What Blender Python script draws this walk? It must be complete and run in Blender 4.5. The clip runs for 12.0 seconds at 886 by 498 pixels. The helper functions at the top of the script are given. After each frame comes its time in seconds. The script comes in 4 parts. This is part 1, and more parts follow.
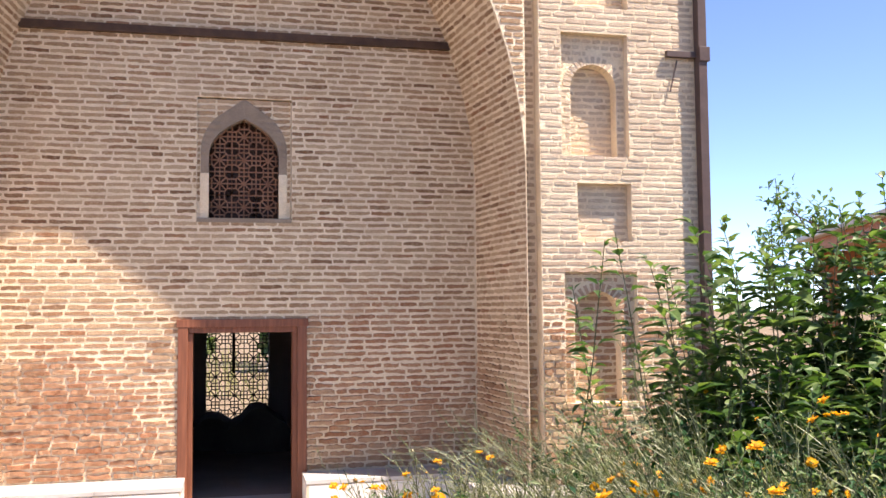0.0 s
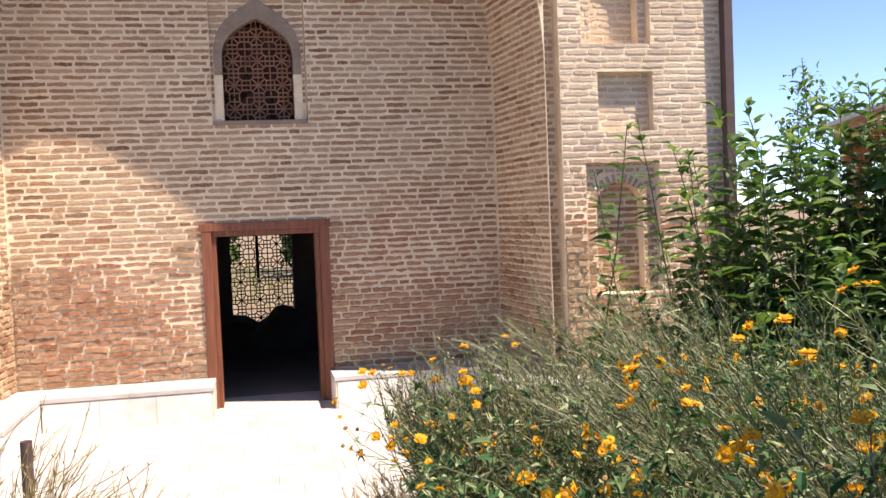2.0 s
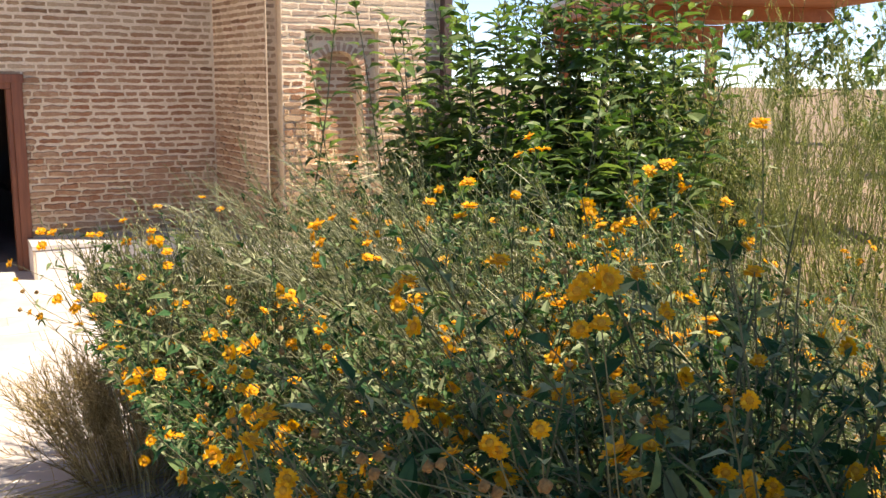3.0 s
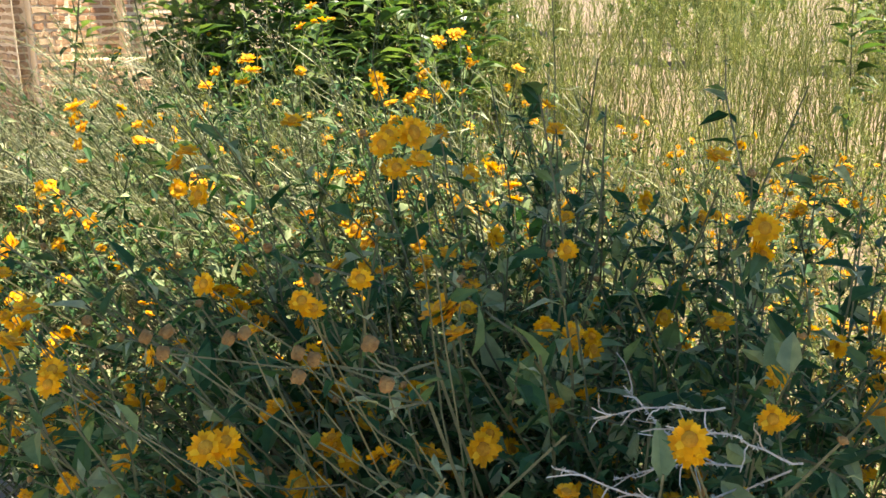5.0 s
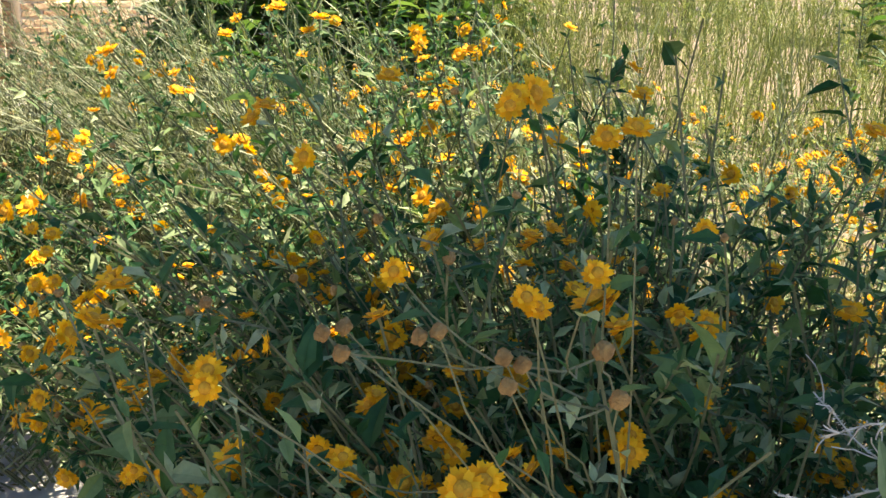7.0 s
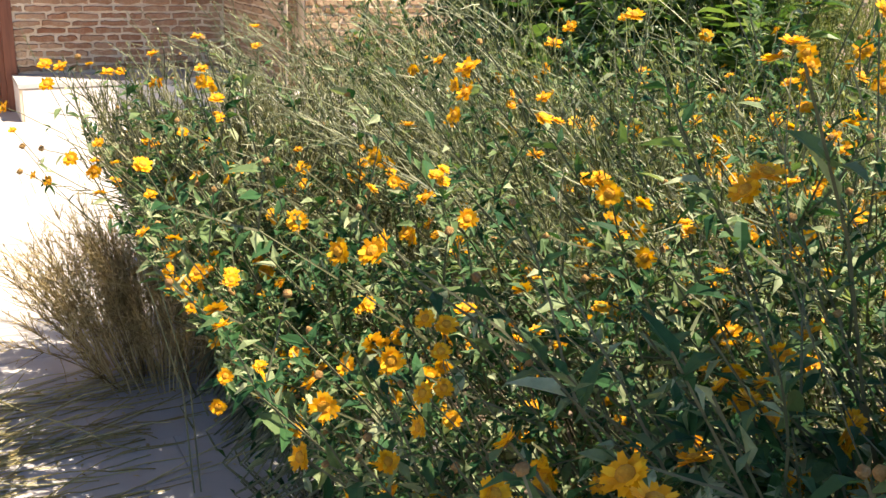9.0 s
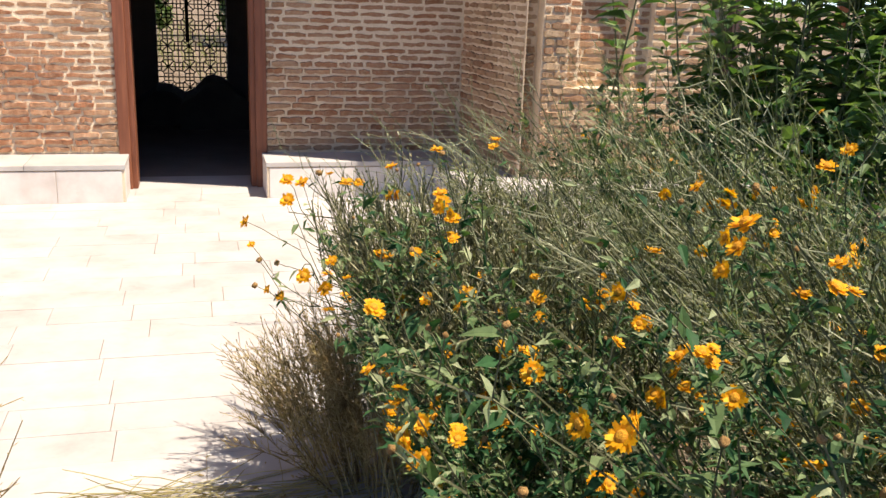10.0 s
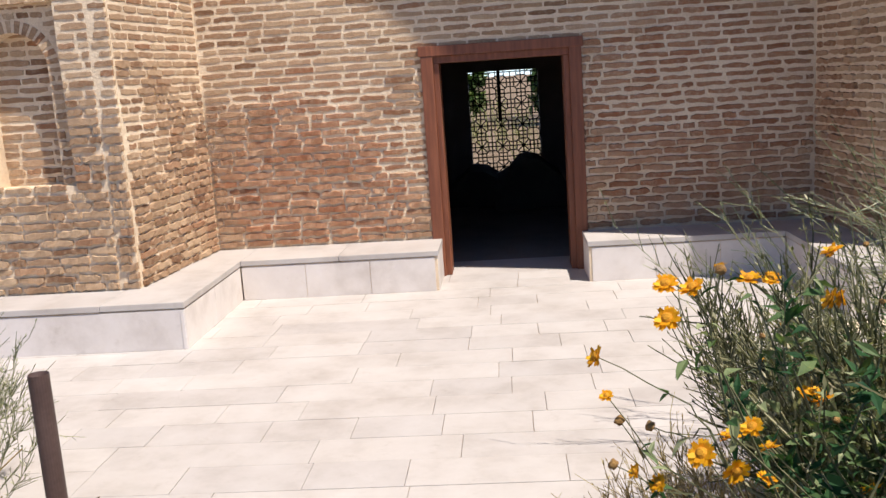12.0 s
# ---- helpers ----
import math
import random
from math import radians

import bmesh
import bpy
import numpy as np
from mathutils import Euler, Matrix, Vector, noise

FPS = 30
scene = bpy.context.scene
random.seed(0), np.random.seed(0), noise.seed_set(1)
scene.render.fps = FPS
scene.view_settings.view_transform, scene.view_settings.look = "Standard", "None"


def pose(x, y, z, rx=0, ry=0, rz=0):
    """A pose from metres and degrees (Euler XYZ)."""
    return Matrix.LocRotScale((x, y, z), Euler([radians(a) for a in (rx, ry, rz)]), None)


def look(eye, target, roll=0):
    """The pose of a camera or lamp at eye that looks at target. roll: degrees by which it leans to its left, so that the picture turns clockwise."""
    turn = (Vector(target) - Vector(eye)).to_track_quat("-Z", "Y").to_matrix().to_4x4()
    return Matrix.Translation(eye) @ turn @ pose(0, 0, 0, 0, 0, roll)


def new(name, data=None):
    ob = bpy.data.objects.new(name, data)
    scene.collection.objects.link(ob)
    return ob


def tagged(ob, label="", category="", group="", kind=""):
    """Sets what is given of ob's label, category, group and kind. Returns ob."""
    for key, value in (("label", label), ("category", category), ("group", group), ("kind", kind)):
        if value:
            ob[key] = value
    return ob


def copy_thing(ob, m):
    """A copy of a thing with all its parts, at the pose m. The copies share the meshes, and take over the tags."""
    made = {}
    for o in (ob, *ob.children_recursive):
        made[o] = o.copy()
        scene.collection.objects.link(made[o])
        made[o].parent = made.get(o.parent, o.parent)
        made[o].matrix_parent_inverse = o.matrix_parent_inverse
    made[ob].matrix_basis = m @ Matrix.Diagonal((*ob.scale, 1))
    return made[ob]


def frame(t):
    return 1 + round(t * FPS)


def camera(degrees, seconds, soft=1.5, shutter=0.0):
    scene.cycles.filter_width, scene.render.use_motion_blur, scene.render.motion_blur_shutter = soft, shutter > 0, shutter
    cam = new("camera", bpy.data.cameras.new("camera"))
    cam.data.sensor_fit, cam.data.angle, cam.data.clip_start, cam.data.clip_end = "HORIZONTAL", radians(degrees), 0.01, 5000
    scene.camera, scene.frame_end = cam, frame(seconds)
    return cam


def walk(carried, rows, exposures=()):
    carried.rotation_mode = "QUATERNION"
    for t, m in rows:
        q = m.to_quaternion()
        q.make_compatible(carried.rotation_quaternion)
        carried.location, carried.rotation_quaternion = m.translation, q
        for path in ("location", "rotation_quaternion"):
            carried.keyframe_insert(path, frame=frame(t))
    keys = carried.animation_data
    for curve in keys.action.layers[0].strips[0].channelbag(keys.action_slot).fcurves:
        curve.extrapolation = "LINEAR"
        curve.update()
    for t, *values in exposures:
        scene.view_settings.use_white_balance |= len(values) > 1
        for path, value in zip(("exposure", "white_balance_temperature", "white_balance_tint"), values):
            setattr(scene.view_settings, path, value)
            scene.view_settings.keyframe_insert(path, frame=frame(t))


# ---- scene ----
cam = camera(51.0, 12.0)
PATH = [
    (0, (-0.134, -9.467, 1.916), (0.313, -7.522, 2.045), -0.5),
    (0.5, (-0.174, -9.455, 1.922), (0.28, -7.51, 2.031), -1.1),
    (1, (-0.178, -9.425, 1.888), (0.197, -7.461, 1.948), -1.8),
    (1.5, (-0.209, -9.443, 1.899), (0.219, -7.49, 1.855), -2.6),
    (2, (-0.134, -9.428, 1.85), (0.267, -7.47, 1.772), -2.3),
    (2.5, (-0.025, -9.483, 1.836), (0.527, -7.57, 1.652), -0.7),
    (3, (-0.028, -9.471, 1.8), (0.899, -7.734, 1.445), 0.5),
    (3.5, (0.01, -9.435, 1.72), (1.163, -7.835, 1.324), 0.6),
    (3.7, (0.012, -9.435, 1.728), (1.163, -7.833, 1.332), 0.6),
    (5.3, (0.04, -9.325, 1.703), (1.331, -7.916, 1.113), 0.0),
    (5.5, (0.049, -9.309, 1.716), (1.345, -7.909, 1.116), 0.0),
    (6, (0.015, -9.246, 1.74), (1.419, -7.946, 1.16), 0.9),
    (6.5, (-0.032, -9.171, 1.668), (1.432, -7.934, 1.098), -0.4),
    (7, (-0.028, -9.111, 1.68), (1.279, -7.739, 1.04), 2.4),
    (7.5, (-0.029, -9.004, 1.676), (1.137, -7.533, 0.986), -0.3),
    (7.7, (-0.034, -8.944, 1.655), (1.092, -7.435, 0.979), -0.2),
    (9.3, (-0.002, -8.548, 1.657), (0.838, -6.852, 1.011), 2.2),
    (9.5, (0.025, -8.537, 1.671), (0.731, -6.771, 1.053), -0.2),
    (10, (0.023, -8.343, 1.741), (0.527, -6.482, 1.209), 2.1),
    (10.5, (-0.008, -8.079, 1.733), (0.335, -6.152, 1.319), -1.3),
    (11, (0.009, -7.838, 1.675), (0.175, -5.889, 1.257), -1.8),
    (11.5, (0.059, -7.618, 1.663), (0.039, -5.675, 1.188), -0.6),
    (12, (0.021, -7.403, 1.598), (-0.13, -5.442, 1.233), -3.9),
]
walk(cam, [(t, look(eye, target, roll)) for t, eye, target, roll in PATH],
     exposures=[(0, 1.62, 6800, 17), (2.5, 1.35, 6800, 16), (3.7, 1.8, 8300, 13), (5.3, 2.12, 7400, 5), (7.7, 2.18, 7200, 5), (9.3, 1.68, 7000, 12), (9.6, 1.58, 6900, 12), (10, 1.12, 6800, 13), (10.5, 0.97, 6600, 14), (12, 0.7, 6350, 14)])

# ---------------------------------------------------------------- light
SUN_AZ, SUN_EL = radians(55), radians(62)      # azimuth from -y towards +x
sun_dir = Vector((math.sin(SUN_AZ) * math.cos(SUN_EL), -math.cos(SUN_AZ) * math.cos(SUN_EL), math.sin(SUN_EL)))
world = bpy.data.worlds.new("sky_world")
scene.world = world
world.use_nodes = True
wn = world.node_tree
sky = wn.nodes.new("ShaderNodeTexSky")
sky.sky_type, sky.sun_disc = "NISHITA", False
sky.sun_elevation = SUN_EL
sky.altitude = 2200
sky.sun_rotation = math.atan2(sun_dir.x, sun_dir.y)
sky.air_density, sky.dust_density, sky.ozone_density = 0.58, 0.05, 3.0
wn.links.new(sky.outputs[0], wn.nodes["Background"].inputs[0])
wn.nodes["Background"].inputs[1].default_value = 0.125
sun = new("sun", bpy.data.lights.new("sun", "SUN"))
sun.data.energy, sun.data.angle, sun.data.color = 4.4, radians(0.5), (1.0, 0.93, 0.82)
sun.matrix_world = look(sun_dir * 30, (0, 0, 0))

# ---------------------------------------------------------------- materials


def material(name, rough=0.8, metal=0.0, spec=0.3):
    m = bpy.data.materials.new(name)
    m.use_nodes = True
    b = m.node_tree.nodes["Principled BSDF"]
    b.inputs["Roughness"].default_value, b.inputs["Metallic"].default_value = rough, metal
    b.inputs["Specular IOR Level"].default_value = spec
    return m, m.node_tree, b


def node(nt, kind, **inputs):
    n = nt.nodes.new(kind)
    for k, v in inputs.items():
        n.inputs[k.replace("_", " ")].default_value = v
    return n


def ramp(nt, fac, stops):
    r = nt.nodes.new("ShaderNodeValToRGB")
    e = r.color_ramp.elements
    while len(e) < len(stops):
        e.new(0.5)
    for el, (p, c) in zip(e, stops):
        el.position, el.color = p, (*c, 1)
    nt.links.new(fac, r.inputs[0])
    return r.outputs[0]


def mix(nt, fac, a, b, mode="MIX"):
    n = nt.nodes.new("ShaderNodeMix")
    n.data_type, n.blend_type = "RGBA", mode
    for sock, v in ((n.inputs[0], fac), (n.inputs[6], a), (n.inputs[7], b)):
        if hasattr(v, "links"):
            nt.links.new(v, sock)
        else:
            sock.default_value = v if not isinstance(v, tuple) else (*v, 1)
    return n.outputs[2]


def coords(nt, kind="pos"):
    if kind == "pos":
        return nt.nodes.new("ShaderNodeNewGeometry").outputs["Position"]
    return nt.nodes.new("ShaderNodeTexCoord").outputs["Object"]


def noise_tex(nt, scale, detail=4, rough=0.6, vec=None):
    n = node(nt, "ShaderNodeTexNoise", Scale=scale, Detail=detail, Roughness=rough)
    nt.links.new(vec or coords(nt), n.inputs["Vector"])
    return n.outputs["Fac"]


def bump(nt, b, height, strength=0.3, dist=0.01):
    n = node(nt, "ShaderNodeBump", Strength=strength, Distance=dist)
    nt.links.new(height, n.inputs["Height"])
    nt.links.new(n.outputs[0], b.inputs["Normal"])


def brick_material(name, island):
    """Fired brick, buff to red, dusted with lime; each brick differs."""
    m, nt, b = material(name, 0.92, spec=0.15)
    if island:
        rnd = nt.nodes.new("ShaderNodeNewGeometry").outputs["Random Per Island"]
    else:
        rnd = nt.nodes.new("ShaderNodeObjectInfo").outputs["Random"]
    body = ramp(nt, rnd, [(0.0, (0.20, 0.105, 0.056)), (0.15, (0.335, 0.205, 0.118)), (0.5, (0.415, 0.272, 0.162)), (0.85, (0.50, 0.352, 0.22)), (1.0, (0.30, 0.145, 0.074))])
    wob = noise_tex(nt, 4.2, 5, 0.65)
    best = None
    for centre, radius in (((-1.5, 0.0, 0.8), 1.3), ((1.5, 0.0, 1.2), 1.45), ((3.25, -1.3, 1.9), 0.8)):
        d = nt.nodes.new("ShaderNodeVectorMath")
        d.operation = "DISTANCE"
        nt.links.new(coords(nt), d.inputs[0])
        d.inputs[1].default_value = centre
        r = node(nt, "ShaderNodeMapRange", From_Min=radius, From_Max=0.0, To_Min=0.0, To_Max=1.0)
        nt.links.new(d.outputs["Value"], r.inputs[0])
        if best is None:
            best = r.outputs[0]
        else:
            mx = nt.nodes.new("ShaderNodeMath")
            mx.operation = "MAXIMUM"
            nt.links.new(best, mx.inputs[0])
            nt.links.new(r.outputs[0], mx.inputs[1])
            best = mx.outputs[0]
    add = nt.nodes.new("ShaderNodeMath")
    add.operation = "MULTIPLY"
    nt.links.new(best, add.inputs[0])
    nt.links.new(wob, add.inputs[1])
    patch = ramp(nt, add.outputs[0], [(0.07, (0, 0, 0)), (0.28, (0.9, 0.9, 0.9))])
    red = mix(nt, patch, body, mix(nt, 0.62, body, (0.36, 0.14, 0.07)))
    lime = ramp(nt, noise_tex(nt, 26, 5, 0.7), [(0.48, (0, 0, 0)), (0.8, (0.5, 0.5, 0.5))])
    col = mix(nt, lime, red, (0.72, 0.56, 0.39))
    # the upper right pier keeps a worn lime wash
    sep = nt.nodes.new("ShaderNodeSeparateXYZ")
    nt.links.new(coords(nt), sep.inputs[0])
    wash = None
    for axis, lo, hi in ((0, 2.5, 2.7), (2, 1.7, 2.6)):
        r = node(nt, "ShaderNodeMapRange", From_Min=lo, From_Max=hi, To_Min=0.0, To_Max=1.0)
        nt.links.new(sep.outputs[axis], r.inputs[0])
        if wash is None:
            wash = r.outputs[0]
        else:
            mu = nt.nodes.new("ShaderNodeMath")
            mu.operation = "MULTIPLY"
            nt.links.new(wash, mu.inputs[0])
            nt.links.new(r.outputs[0], mu.inputs[1])
            wash = mu.outputs[0]
    thin = nt.nodes.new("ShaderNodeMath")
    thin.operation = "MULTIPLY"
    nt.links.new(wash, thin.inputs[0])
    nt.links.new(ramp(nt, noise_tex(nt, 11, 5, 0.7), [(0.3, (0.35, 0.35, 0.35)), (0.6, (0.65, 0.65, 0.65))]), thin.inputs[1])
    col = mix(nt, thin.outputs[0], col, (0.68, 0.56, 0.44))
    grain = ramp(nt, noise_tex(nt, 140, 3), [(0.3, (0.70, 0.70, 0.70)), (0.7, (1.16, 1.16, 1.16))])
    col = mix(nt, 1.0, col, grain, "MULTIPLY")
    nt.links.new(col, b.inputs["Base Color"])
    bump(nt, b, noise_tex(nt, 60, 6, 0.7), 0.7, 0.010)
    return m


BRICK = brick_material("brick", True)
BRICK_SINGLE = brick_material("brick_single", False)


def simple(name, lo, hi, scale, rough=0.8, strength=0.3, dist=0.004, metal=0.0, spec=0.3, fine=90, island=False):
    """Two colours mixed by coarse and fine noise."""
    m, nt, b = material(name, rough, metal, spec)
    f = noise_tex(nt, scale, 5, 0.62)
    col = ramp(nt, f, [(0.3, lo), (0.7, hi)])
    g = ramp(nt, noise_tex(nt, fine, 3), [(0.3, (0.86, 0.86, 0.86)), (0.7, (1.08, 1.08, 1.08))])
    col = mix(nt, 1.0, col, g, "MULTIPLY")
    if island:
        rnd = nt.nodes.new("ShaderNodeNewGeometry").outputs["Random Per Island"]
        col = mix(nt, 1.0, col, ramp(nt, rnd, [(0.0, (0.72, 0.72, 0.72)), (1.0, (1.15, 1.12, 1.1))]), "MULTIPLY")
    nt.links.new(col, b.inputs["Base Color"])
    bump(nt, b, noise_tex(nt, fine * 0.6, 5), strength, dist)
    return m


MORTAR = simple("lime_mortar", (0.64, 0.50, 0.345), (0.84, 0.695, 0.505), 3.2, 0.95, 0.8, 0.012, spec=0.1)
PLASTER = simple("grey_plaster", (0.23, 0.175, 0.132), (0.31, 0.24, 0.18), 5, 0.92, 0.4, 0.006, spec=0.15)
SOIL = simple("dry_soil", (0.15, 0.11, 0.075), (0.27, 0.205, 0.145), 1.6, 0.97, 0.9, 0.03, spec=0.1, fine=30)
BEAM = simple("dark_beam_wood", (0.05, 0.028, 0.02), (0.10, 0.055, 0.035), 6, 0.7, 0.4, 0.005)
PIPE = simple("brown_painted_metal", (0.070, 0.042, 0.036), (0.105, 0.066, 0.055), 7, 0.5, 0.15, 0.002, spec=0.4)
LATTICE = simple("lattice_metal", (0.17, 0.075, 0.042), (0.28, 0.14, 0.08), 8, 0.7, 0.2, 0.002)
LATTICE_DARK = simple("dark_lattice_metal", (0.012, 0.012, 0.012), (0.03, 0.028, 0.026), 8, 0.7, 0.2, 0.002)
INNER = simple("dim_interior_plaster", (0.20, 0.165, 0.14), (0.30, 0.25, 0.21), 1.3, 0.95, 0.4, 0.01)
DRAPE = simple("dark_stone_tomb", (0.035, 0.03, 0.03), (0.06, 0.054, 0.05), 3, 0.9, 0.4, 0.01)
CANOPY = simple("canopy_wood", (0.36, 0.13, 0.055), (0.50, 0.20, 0.09), 1.2, 0.6, 0.2, 0.01, fine=12)
ROOF_SHEET = simple("roof_sheet", (0.55, 0.5, 0.43), (0.68, 0.62, 0.55), 2, 0.6, 0.1, 0.004)


def marble(name, single, k=1.0):
    m, nt, b = material(name, 0.55, spec=0.35)
    veins = noise_tex(nt, 2.6, 6, 0.65)
    col = ramp(nt, veins, [(p, tuple(k * v for v in w)) for p, w in ((0.3, (0.375, 0.34, 0.31)), (0.5, (0.455, 0.423, 0.395)), (0.72, (0.50, 0.472, 0.447)))])
    if single:
        rnd = nt.nodes.new("ShaderNodeObjectInfo").outputs["Random"]
        col = mix(nt, 1.0, col, ramp(nt, rnd, [(0.0, (0.94, 0.93, 0.93)), (0.5, (1.0, 0.985, 0.97)), (1.0, (1.05, 1.04, 1.03))]), "MULTIPLY")
    dirt = ramp(nt, noise_tex(nt, 9, 6, 0.75), [(0.58, (1, 1, 1)), (0.85, (0.72, 0.68, 0.63))])
    col = mix(nt, 0.8, col, dirt, "MULTIPLY")
    nt.links.new(col, b.inputs["Base Color"])
    bump(nt, b, noise_tex(nt, 45, 5), 0.15, 0.003)
    return m


MARBLE = marble("cream_marble", True)
MARBLE_WHITE = marble("white_marble", True, 1.45)


def door_wood():
    m, nt, b = material("red_brown_door_wood", 0.5, spec=0.4)
    mp = nt.nodes.new("ShaderNodeMapping")
    mp.inputs["Scale"].default_value = (22, 22, 1.6)
    nt.links.new(coords(nt), mp.inputs[0])
    g = noise_tex(nt, 1.5, 6, 0.6, mp.outputs[0])
    col = ramp(nt, g, [(0.3, (0.125, 0.038, 0.018)), (0.7, (0.25, 0.088, 0.042))])
    nt.links.new(col, b.inputs["Base Color"])
    bump(nt, b, g, 0.3, 0.003)
    return m


DOOR_WOOD = door_wood()


def foliage(name, stops, rough=0.55, trans=0.25, spec=0.3):
    """Leaf material; every leaf takes its own tone."""
    m, nt, b = material(name, rough, spec=spec)
    rnd = nt.nodes.new("ShaderNodeNewGeometry").outputs["Random Per Island"]
    col = ramp(nt, rnd, stops)
    g = ramp(nt, noise_tex(nt, 55, 3), [(0.3, (0.75, 0.78, 0.75)), (0.7, (1.15, 1.12, 1.1))])
    col = mix(nt, 1.0, col, g, "MULTIPLY")
    nt.links.new(col, b.inputs["Base Color"])
    t = nt.nodes.new("ShaderNodeBsdfTranslucent")
    nt.links.new(mix(nt, 1.0, col, (1.2, 1.35, 0.6), "MULTIPLY"), t.inputs[0])
    ms = nt.nodes.new("ShaderNodeMixShader")
    ms.inputs[0].default_value = trans
    out = [n for n in nt.nodes if n.type == "OUTPUT_MATERIAL"][0]
    nt.links.new(b.outputs[0], ms.inputs[1])
    nt.links.new(t.outputs[0], ms.inputs[2])
    nt.links.new(ms.outputs[0], out.inputs[0])
    return m


LEAF = foliage("crownbeard_leaf", [(0.0, (0.012, 0.048, 0.020)), (0.4, (0.038, 0.100, 0.036)), (0.75, (0.135, 0.19, 0.078)), (1.0, (0.36, 0.385, 0.225))], 0.55, 0.28, 0.13)
TALL_LEAF = foliage("mulberry_leaf", [(0.0, (0.035, 0.082, 0.022)), (0.6, (0.085, 0.15, 0.042)), (1.0, (0.19, 0.25, 0.095))], 0.4, 0.4, 0.5)
FEATHER = foliage("feathery_stem", [(0.0, (0.085, 0.105, 0.055)), (0.35, (0.215, 0.228, 0.135)), (0.75, (0.375, 0.37, 0.25)), (1.0, (0.62, 0.60, 0.46))], 0.6, 0.36)
GREY_TWIG = foliage("grey_green_twig", [(0.0, (0.075, 0.078, 0.040)), (0.5, (0.19, 0.188, 0.098)), (0.85, (0.36, 0.335, 0.205)), (1.0, (0.56, 0.51, 0.36))], 0.7, 0.3)
KOCHIA = foliage("pale_green_stem", [(0.0, (0.10, 0.135, 0.045)), (0.5, (0.27, 0.295, 0.11)), (0.9, (0.47, 0.45, 0.22)), (1.0, (0.62, 0.55, 0.33))], 0.6, 0.4)
DRY = foliage("dry_stem", [(0.0, (0.19, 0.13, 0.055)), (0.5, (0.37, 0.27, 0.13)), (1.0, (0.58, 0.47, 0.27))], 0.85, 0.3)
STRAW = foliage("straw_stem", [(0.0, (0.26, 0.21, 0.085)), (0.5, (0.42, 0.35, 0.16)), (1.0, (0.60, 0.53, 0.32))], 0.8, 0.25)
WHITE_STEM = foliage("bleached_stem", [(0.0, (0.30, 0.27, 0.22)), (1.0, (0.50, 0.47, 0.40))], 0.85, 0.1)
STEM = foliage("green_stem", [(0.0, (0.07, 0.08, 0.035)), (1.0, (0.15, 0.145, 0.075))], 0.7, 0.0)
PETAL = foliage("yellow_petal", [(0.0, (0.70, 0.30, 0.008)), (0.6, (0.80, 0.40, 0.012)), (1.0, (0.85, 0.50, 0.03))], 0.6, 0.35, 0.2)
DISC = simple("flower_disc", (0.42, 0.17, 0.01), (0.62, 0.30, 0.02), 90, 0.9, 0.8, 0.003, fine=400)
DEAD = simple("dead_flower_head", (0.19, 0.10, 0.032), (0.40, 0.235, 0.08), 60, 0.95, 0.9, 0.004, fine=500)

# ---------------------------------------------------------------- helpers


def mesh_object(name, verts, faces, mat, parent=None, mats=None, face_mats=None, smooth=False):
    me = bpy.data.meshes.new(name)
    me.from_pydata(verts, [], faces)
    for q in (mats or [mat]):
        me.materials.append(q)
    if face_mats:
        me.polygons.foreach_set("material_index", face_mats)
    if smooth:
        me.polygons.foreach_set("use_smooth", [True] * len(me.polygons))
    me.update()
    ob = new(name, me)
    if parent:
        ob.parent = parent
        ob.location = -parent.location
    return ob


def part(name, bm, mat, parent, label=""):
    me = bpy.data.meshes.new(name)
    bm.to_mesh(me)
    bm.free()
    me.materials.append(mat)
    ob = new(name, me)
    ob.parent = parent
    if label:
        tagged(ob, label)
    return ob


def empty(name, at=(0, 0, 0)):
    ob = new(name)
    ob.location = at
    return ob


BOX_FACES = [(0, 1, 2, 3), (7, 6, 5, 4), (0, 4, 5, 1), (1, 5, 6, 2), (2, 6, 7, 3), (3, 7, 4, 0)]


def box_bm(lo, hi, bevel=0.0):
    bm = bmesh.new()
    bmesh.ops.create_cube(bm, size=1)
    c, s = (Vector(lo) + Vector(hi)) / 2, Vector(hi) - Vector(lo)
    for v in bm.verts:
        v.co = Vector((v.co.x * s.x, v.co.y * s.y, v.co.z * s.z)) + c
    if bevel:
        bmesh.ops.bevel(bm, geom=list(bm.edges), offset=bevel, segments=2, affect="EDGES", profile=0.6)
    return bm


def boxes_object(name, boxes, mat, parent=None):
    verts, faces = [], []
    for (x0, y0, z0), (x1, y1, z1) in boxes:
        n = len(verts)
        verts += [(x0, y0, z0), (x0, y0, z1), (x1, y0, z1), (x1, y0, z0), (x0, y1, z0), (x0, y1, z1), (x1, y1, z1), (x1, y1, z0)]
        faces += [tuple(n + i for i in reversed(f)) for f in BOX_FACES]
    return mesh_object(name, verts, faces, mat, parent)


def cells(x0, x1, z0, z1, holes):
    """The grid cells of a rectangle that no hole covers."""
    xs = sorted({x0, x1, *[h[i] for h in holes for i in (0, 1) if x0 < h[i] < x1]})
    zs = sorted({z0, z1, *[h[i] for h in holes for i in (2, 3) if z0 < h[i] < z1]})
    out = []
    for xa, xb in zip(xs, xs[1:]):
        for za, zb in zip(zs, zs[1:]):
            cx, cz = (xa + xb) / 2, (za + zb) / 2
            if not any(h[0] < cx < h[1] and h[2] < cz < h[3] for h in holes):
                out.append((xa, xb, za, zb))
    return out


COURSE, LENGTH = 0.062, 0.235


